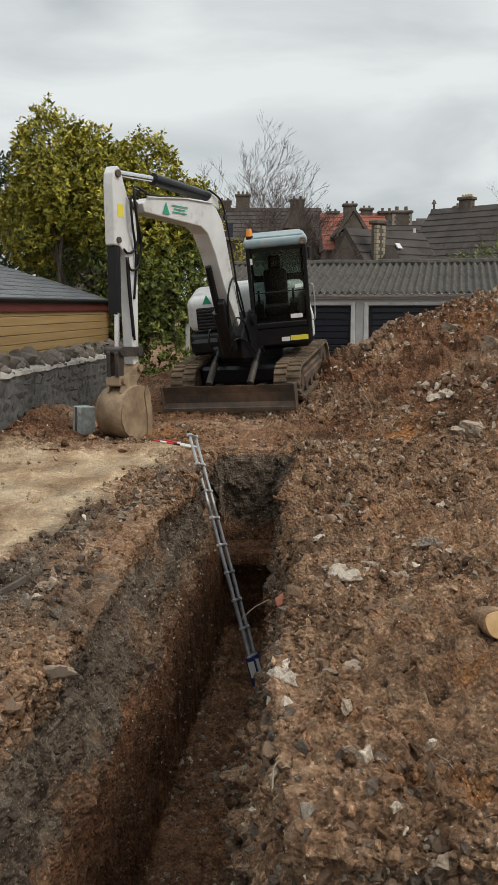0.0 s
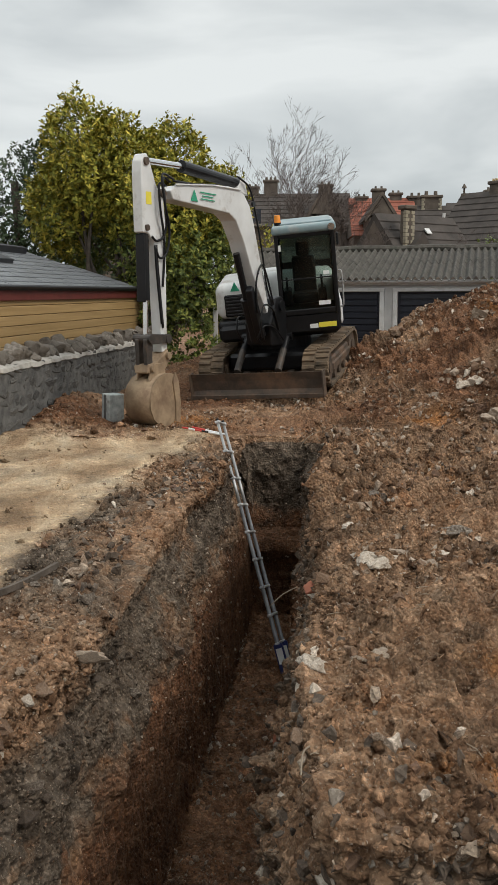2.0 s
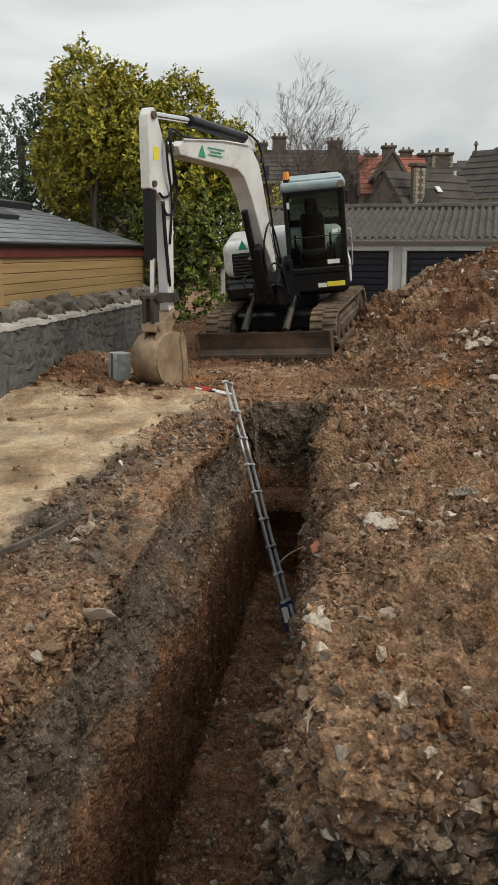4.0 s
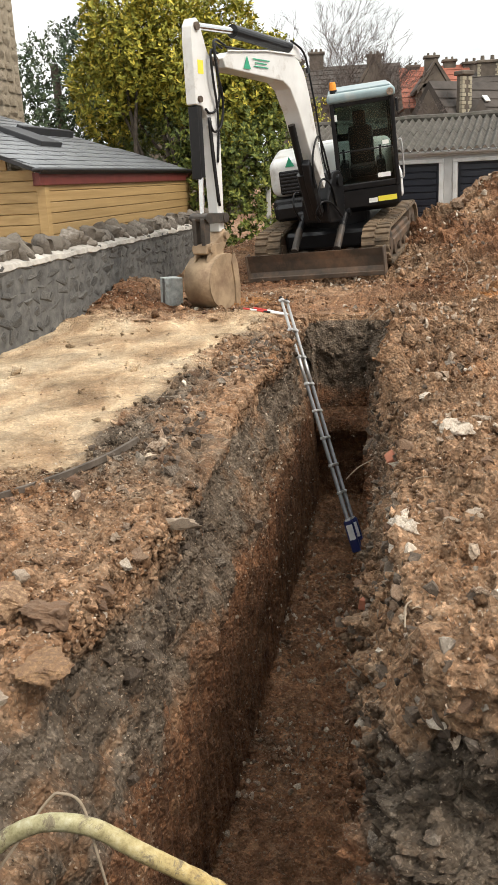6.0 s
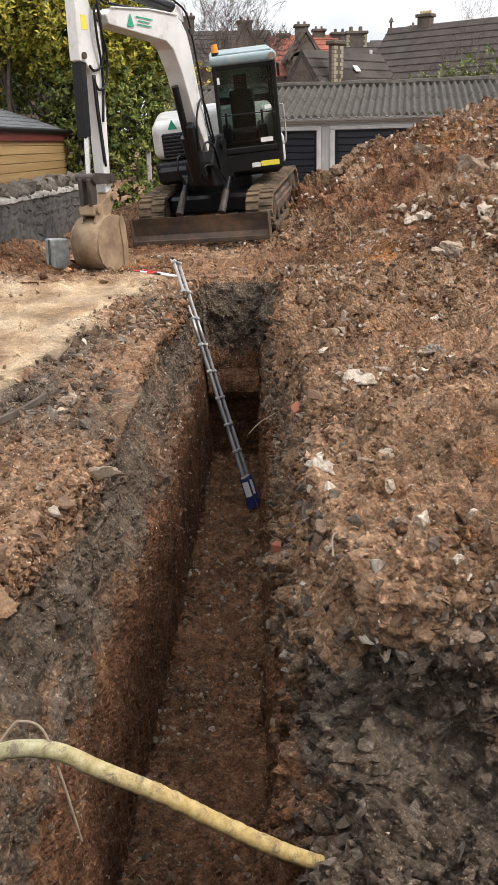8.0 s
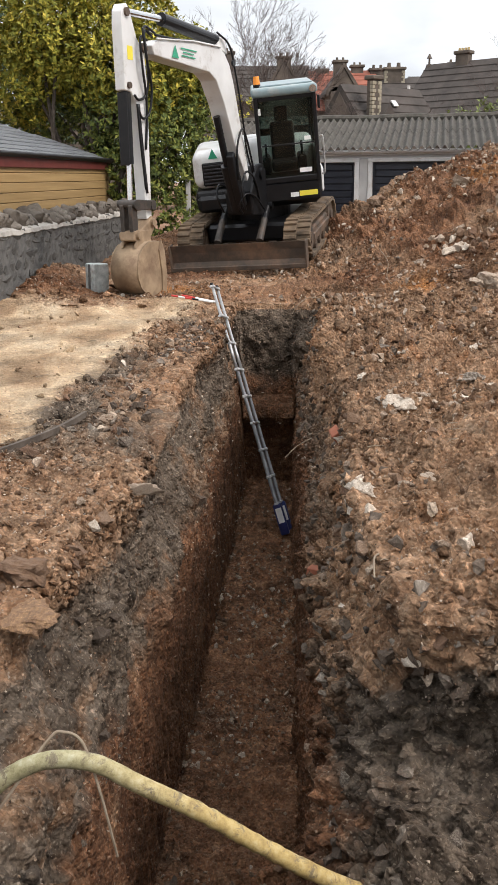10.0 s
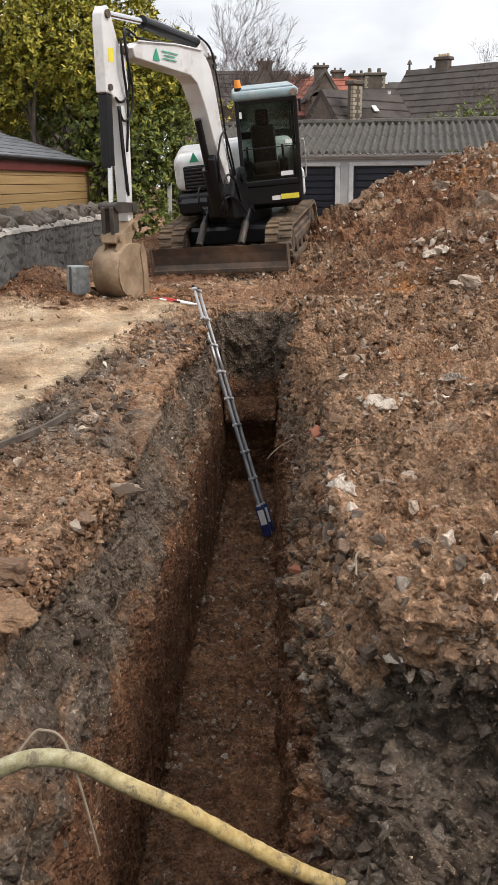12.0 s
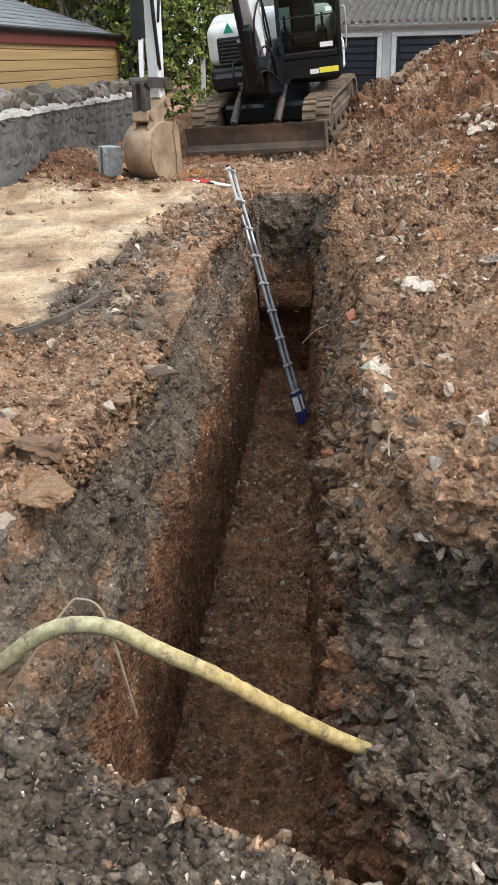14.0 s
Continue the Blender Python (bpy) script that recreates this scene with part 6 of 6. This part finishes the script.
# ---- single rocks ----
def build_rocks():
    rnd = random.Random(21)
    shapes = {m: [shard("rock", 200 + i, m, (1, rnd.uniform(0.7, 0.95), rnd.uniform(0.5, 0.7)), 12, 3) for i in range(5)] for m in (RUBBLE, PALE_STONE, ASH_STONE, ORANGE_STONE)}
    R, P_, A, O = RUBBLE, PALE_STONE, ASH_STONE, ORANGE_STONE
    rows = [(-1.52, 3.20, 0.12, O), (-1.33, 3.16, 0.10, R), (-1.24, 2.80, 0.105, O, 0.7), (-1.34, 2.44, 0.06, A), (-1.36, 2.58, 0.06, P_), (-0.95, 4.12, 0.085, P_, 0.7), (-1.24, 3.92, 0.035, P_),
            (-1.28, 5.29, 0.06, R), (-1.36, 5.21, 0.036, P_), (0.17, 4.05, 0.075, P_), (0.46, 3.76, 0.05, P_), (0.50, 4.06, 0.05, P_), (0.60, 6.50, 0.10, P_, 0.5), (0.98, 5.52, 0.08, P_), (0.78, 5.62, 0.08, P_),
            (1.30, 6.28, 0.11, A), (0.62, 5.45, 0.14, P_, 0.5), (0.80, 7.16, 0.15, A), (1.17, 10.6, 0.13, P_), (1.02, 11.2, 0.16, R), (0.40, 3.31, 0.036, R), (0.94, 5.10, 0.08, R),
            (3.50, 15.4, 0.16, P_), (3.72, 13.4, 0.21, P_), (3.77, 14.0, 0.08, R), (2.93, 11.5, 0.21, P_), (2.71, 11.3, 0.11, P_), (2.84, 12.7, 0.13, P_), (2.66, 12.6, 0.11, P_), (3.74, 11.7, 0.13, P_), (3.64, 11.2, 0.25, O), (0.93, 10.85, 0.13, R),
            (2.17, 16.0, 0.16, R), (1.07, 14.8, 0.09, P_), (2.27, 12.7, 0.08, P_), (3.60, 12.2, 0.11, P_), (2.75, 11.9, 0.14, R), (4.35, 13.8, 0.12, R), (2.66, 12.9, 0.09, R), (3.03, 9.5, 0.10, R), (4.4, 12.6, 0.16, P_), (4.7, 11.5, 0.16, R)]
    names = {RUBBLE: "brown", PALE_STONE: "pale grey", ASH_STONE: "dark earth-caked", ORANGE_STONE: "orange-brown"}
    for x, y, r, mt, *flat in rows:
        k = flat[0] if flat else 1.0
        ob = new("rock", rnd.choice(shapes[mt]))
        z = ground_at(x, y)
        ob.matrix_basis = pose(x, y, z + r * 0.22 * k, rnd.uniform(-20, 20) * k, rnd.uniform(-20, 20) * k, rnd.uniform(0, 360)) @ Matrix.Diagonal((r * 1.25, r * 1.25, r * 1.25 * k, 1))
        where = "on the spoil heap" if x > 1.9 and y > 10 else "by the trench"
        tagged(ob, f"{names[mt]} angular rock lying {where}", "rock", "rocks on the site")


build_rocks()


# ---- loose stones ----
def scatter():
    rng = np.random.default_rng(9)
    P, Nn = GP.reshape(-1, 3), GN.reshape(-1, 3)
    dep = GDEPTH.reshape(-1)
    ash = GKIND["ash"].reshape(-1)
    sand = GKIND["sand"].reshape(-1)
    x, y, z = P.T
    dist = np.hypot(x, y)
    # weight by the area each vertex stands for
    du = np.linalg.norm(np.gradient(GP, axis=1), axis=-1)
    dv = np.linalg.norm(np.gradient(GP, axis=0), axis=-1)
    area = (du * dv).reshape(-1)
    seen = (y > 0.9) & (y < 17.5) & (x > -4) & (x < 6.5) & (area < 0.05) & (x < 0.40 * y + 0.9) & (x > -0.40 * y - 1.3)
    clump = np.clip(0.6 + fbm(P, 1.1, 3), 0.05, 2)
    wall = (dep < -1.0)
    w = area * seen * clump * np.where(wall, 0.45, 1.0) * np.where(sand > 0.5, 0.05, 1.0) * np.where(dep < BED + 0.1, 2.6, 1.0)
    w = w / w.sum()
    shapes = [arrays(shard("chip", 100 + i, RUBBLE, (1, rng.uniform(0.6, 0.9), rng.uniform(0.4, 0.7)), 7)) for i in range(10)]
    big = [arrays(shard("cobble", 120 + i, RUBBLE, (1, rng.uniform(0.65, 0.95), rng.uniform(0.4, 0.75)), 9, 1)) for i in range(10)]

    def lay(name, n, lo, hi, sh, mat, label, sel=None, power=2.5, sink=0.25):
        ww = w if sel is None else w * sel
        ww = ww / ww.sum()
        i = rng.choice(len(P), n, p=ww)
        s = lo + (hi - lo) * rng.random(n) ** power
        where = P[i] + Nn[i] * (s * (0.5 - sink))[:, None] + rng.normal(size=(n, 3)) * 0.006
        return joined(name, sh, rng.integers(0, len(sh), n), where, s, mat, label, "stones")

    near = (y < 6.5).astype(float)
    def clump_up(name, n, lo, hi, sh, label, sel, power, sink):
        ww = w * sel
        i = rng.choice(len(P), n, p=ww / ww.sum())
        s = lo + (hi - lo) * rng.random(n) ** power
        where = P[i] + Nn[i] * (s * (0.5 - sink))[:, None]
        kinds = {key: v.reshape(-1)[i] for key, v in GKIND.items()}
        joined(name, sh, rng.integers(0, len(sh), n), where, s, SOIL, label, "soil clods", kinds, True)

    rough = (dep > -0.02) * np.where(x > 0.1, 1.0, 0.75) * np.where(y > 11, 0.5, 1.0)
    wallside = (dep < -0.02) * 1.0
    crumb = "loose brown soil clods on the ground"
    clump_up("soil_clods", 2000, 0.014, 0.055, big, crumb, rough * near, 2.6, 0.40)
    clump_up("soil_clods", 15000, 0.005, 0.024, shapes, crumb, rough * near, 2.0, 0.36)
    clump_up("soil_clods", 2600, 0.03, 0.10, big, crumb, rough * (1 - near), 2.8, 0.40)
    clump_up("soil_clods", 15000, 0.010, 0.040, shapes, crumb, rough * (1 - near), 1.9, 0.36)
    right_face = smooth(0.05, -0.1, dep) * smooth(-1.5, -0.9, dep) * (x > -0.25)
    clump_up("soil_clods", 3600, 0.014, 0.060, big, "dark ashy lumps stuck in the trench side", right_face * (0.15 + (y < 5.5)), 2.0, 0.42)
    clump_up("soil_clods", 5000, 0.006, 0.020, shapes, "dark ashy crumbs stuck in the trench side", right_face * (0.1 + (y < 4.5)), 1.6, 0.38)
    rim_left = (x < -0.3) * (dep < 0.0) * smooth(-0.34, -0.05, dep) * (y > 3)
    clump_up("soil_clods", 900, 0.012, 0.042, big, "crumbled soil lumps on the sloping trench edge", rim_left, 2.2, 0.38)
    clump_up("soil_clods", 9000, 0.004, 0.020, shapes, "soil lumps stuck in the trench sides", wallside * (0.3 + smooth(-1.3, -0.6, dep) + 0.7 * (x > -0.3)), 2.2, 0.45)
    brown_chips, pale_chips = "small brown stone chips strewn over the soil", "pale stone chips strewn over the soil"
    lay("gravel", 20000, 0.003, 0.012, shapes, RUBBLE, brown_chips, near, 1.6)
    lay("gravel", 11000, 0.007, 0.026, shapes, RUBBLE, brown_chips, 1 - near, 1.8)
    lay("gravel", 6500, 0.003, 0.013, shapes, ASH_STONE, "grey ashy stone chips in the trench sides", ash + 0.05, 1.6)
    lay("gravel", 9000, 0.003, 0.013, shapes, PALE_STONE, pale_chips, near * np.where(dep < -0.08, 0.2, 1.0), 1.8)
    lay("gravel", 7000, 0.006, 0.026, shapes, PALE_STONE, pale_chips, 1 - near, 1.8)
    lay("stone_rubble", 2600, 0.014, 0.062, big, RUBBLE, "broken brown stones and clods on the soil", ((x > 0) * 1.0 + 0.25) * (dep > -0.1), 2.4, 0.36)
    side = smooth(0.05, -0.1, dep) * smooth(-1.1, -0.8, dep) * (x > -0.15)
    lay("stone_rubble", 2400, 0.014, 0.058, big, ASH_STONE, "dark ashy rubble in the trench side", side * (y < 4.2) + 0.25 * side + 0.04 * ash, 2.0, 0.42)
    lay("stone_rubble", 160, 0.02, 0.05, big, PALE_STONE, "pale stones stuck in the trench side", side, 2.0, 0.40)
    lay("stone_rubble", 1500, 0.012, 0.060, big, PALE_STONE, "pale limestone fragments on the soil", (0.25 + (x > 0)) * (dep > -0.1), 1.9, 0.33)
    edge = np.exp(-((x - np.interp(y, *RIM_L) + 0.16) / 0.17) ** 2) * (dep > -0.1) * smooth(4.6, 5.4, y) * smooth(9.6, 8.6, y)
    for mt, words in ((ASH_STONE, "grey ashy lumps along the trench edge"), (RUBBLE, "brown stones along the trench edge")):
        lay("stone_rubble", 220, 0.018, 0.060, big, mt, words, edge, 1.6, 0.30)
    lay("stone_rubble", 1000, 0.010, 0.045, big, RUBBLE, "brown stones lying on the trench floor", (dep < BED + 0.1) * 1.0, 2.4, 0.3)
    lay("stone_rubble", 450, 0.008, 0.040, big, PALE_STONE, "pale stones lying on the trench floor", (dep < BED + 0.1) * 1.0, 2.2, 0.3)
    lip = (y < 1.95) * (dep > -0.12) * 1.0
    clump_up("soil_clods", 900, 0.012, 0.036, big, "grey crumbly soil on the near trench lip", lip, 1.8, 0.38)
    clump_up("soil_clods", 6000, 0.003, 0.012, shapes, "grey crumbly soil on the near trench lip", lip, 1.8, 0.36)
    lay("gravel", 3500, 0.002, 0.008, shapes, ASH_STONE, "grey ashy stone chips on the near trench lip", lip, 1.5)
    beside = (x > 0.2) * (y > 5.5) * (y < 12.5) * (dep > -0.05)
    lay("stone_rubble", 420, 0.030, 0.090, big, RUBBLE, "broken brown stones beside the trench", beside * 1.0, 1.8, 0.34)
    lay("stone_rubble", 200, 0.030, 0.085, big, PALE_STONE, "pale limestone lumps beside the trench", beside * 1.0, 1.9, 0.34)
    heap = smooth(0.3, 0.8, ground_height(x, y)) * (x > 0.8)
    foot = heap * smooth(14.6, 12.8, y) * (0.3 + smooth(2.0, 2.8, x))
    lay("stone_rubble", 1700, 0.02, 0.11, big, RUBBLE, "broken stones on the spoil heap", heap, 3.0, 0.4)
    lay("stone_rubble", 700, 0.02, 0.09, big, PALE_STONE, "pale stones on the spoil heap", heap, 2.6, 0.4)
    lay("stone_rubble", 260, 0.05, 0.13, big, PALE_STONE, "pale stones gathered at the foot of the spoil heap", foot, 1.8, 0.3)
    lay("stone_rubble", 200, 0.05, 0.13, big, RUBBLE, "brown stones gathered at the foot of the spoil heap", foot, 1.8, 0.3)
    # the nearest stones, one by one
    single = {m: [shard("stone", 300 + i, m, (1, 0.8, 0.6), 12, 1) for i in range(6)] for m in (RUBBLE, ASH_STONE, PALE_STONE)}
    ww = w * ((y < 5.5) & (y > 1.8) & (x < 1.6) & (x > -1.8) & (dep > -1.3))
    rr = random.Random(6)
    for i in rng.choice(len(P), 290, p=ww / ww.sum(), replace=False):
        m = ASH_STONE if ash[i] > 0.4 else (PALE_STONE if rr.random() < 0.2 else RUBBLE)
        s = rr.uniform(0.018, 0.04) if rr.random() < 0.8 else rr.uniform(0.04, 0.06)
        o = new("stone", rr.choice(single[m]))
        o.parent = ground
        q = Vector(P[i]) + Vector(Nn[i]) * s * 0.15
        o.matrix_basis = pose(*q, rr.uniform(-30, 30), rr.uniform(-30, 30), rr.uniform(0, 360)) @ Matrix.Diagonal((s * 1.2, s * 1.2, s * 1.2, 1))


scatter()


# ---- odds and ends ----
def build_brick(x, y, z, rx, ry, rz):
    bm = B()
    box(bm, (-0.06, -0.05, -0.032), (0.05, 0.05, 0.032), 0.006)
    for v in bm.verts:
        v.co += Vector((noise.noise(v.co * 30), noise.noise(v.co * 30 + Vector((5, 0, 0))), noise.noise(v.co * 30 + Vector((0, 7, 0))))) * 0.007
    whole("brick", bm, BRICK, "broken red brick stuck in the trench side", "brick", "broken bricks", m=pose(x, y, z, rx, ry, rz))


build_brick(0.235, 5.56, -0.15, 25, 50, 30)
build_brick(0.04, 5.0, -0.89, 5, 10, 70)


def build_twigs():
    rnd = random.Random(17)
    bm = B()
    flat = np.argwhere((GDEPTH > -0.03) & (GP[..., 1] > 2.0) & (GP[..., 1] < 9) & (np.abs(GP[..., 0]) < 2.2))
    for i in range(150):
        v, u = flat[rnd.randrange(len(flat))]
        p = Vector(GP[v, u]) + Vector((0, 0, 0.008))
        a = rnd.uniform(0, 6.3)
        d = Vector((math.cos(a), math.sin(a), rnd.uniform(-0.1, 0.25))) * rnd.uniform(0.02, 0.07)
        tube(bm, [p - d, p + Vector((rnd.uniform(-.01, .01), 0, 0.006)), p + d], rnd.uniform(0.0012, 0.003), 4)
    tagged(whole("twigs", bm, ROOT, "dry pale twigs and straw strewn on soil", "twigs"), kind="stuff")
    for pts in ([(0.16, 6.7, -0.50), (0.04, 6.65, -0.55), (-0.06, 6.6, -0.63)], [(0.14, 3.3, 0.0), (0.10, 3.22, 0.01), (0.09, 3.14, -0.04)], [(0.72, 10.9, 0.06), (0.5, 10.8, 0.10), (0.35, 10.7, 0.02), (0.28, 10.66, -0.08)], [(1.66, 12.6, 0.55), (1.72, 12.2, 0.40), (1.66, 11.9, 0.22), (1.72, 11.7, 0.12)]):
        r = B()
        tube(r, curve_pts(pts, 6), 0.004, 6)
        whole("root", r, ROOT, "bare pale root sticking out of the soil", "root", "bare roots")


build_twigs()


def build_ranging_pole():
    for k, (x0, y0, x1, y1, cols) in enumerate(((-1.23, 11.19, -0.70, 10.98, (RED, LABEL_WHITE, RED, BLACK, LABEL_WHITE, LABEL_WHITE)), (-1.10, 11.24, -0.66, 11.08, (RED, RED, LABEL_WHITE, LABEL_WHITE, LABEL_WHITE)))):
        p, q = Vector((x0, y0, ground_at(x0, y0) + 0.03)), Vector((x1, y1, ground_at(x1, y1) + 0.03))
        g = thing("ranging_pole", Matrix.Translation(p), "red and white striped ranging pole lying on soil", "pole", "striped poles")
        n = len(cols)
        for i, c in enumerate(cols):
            bm = B()
            rod(bm, (q - p) * (i / n), (q - p) * ((i + 1) / n), 0.012, None, 10)
            part("band", bm, c, g)


build_ranging_pole()


def build_log():
    lg = thing("log", pose(1.36, 4.46, ground_at(1.36, 4.52) + 0.03, 80, 12, 10), "short log stub with a pale orange cut end", "log")
    for name, lo, hi, k, mt in (("bark", -0.14, 0.0, 1.0, ORANGE_STONE), ("cut_end", 0.0, 0.012, 0.93, CUT_WOOD)):
        bm = B()
        rings = []
        for z in (lo, hi):
            rings.append([bm.verts.new((0.125 * k * math.cos(a) * (1 + 0.07 * math.sin(3 * a)), 0.088 * k * math.sin(a) * (1 + 0.08 * math.cos(2 * a)), z)) for a in [2 * math.pi * i / 28 for i in range(28)]])
        for j in range(28):
            bm.faces.new((rings[0][j], rings[0][(j + 1) % 28], rings[1][(j + 1) % 28], rings[1][j]))
        bm.faces.new(rings[0][::-1]), bm.faces.new(rings[1])
        part(name, bm, mt, lg)


build_log()


def build_post():
    bm = B()
    box(bm, (-0.05, -0.05, -0.2), (0.05, 0.05, 1.45), 0.01)
    whole("fence_post", bm, RENDER_GREY, "weathered grey wooden fence post behind the excavator", "post", m=pose(-1.34, 18.9, 0.1, 0, 1, 10))


build_post()
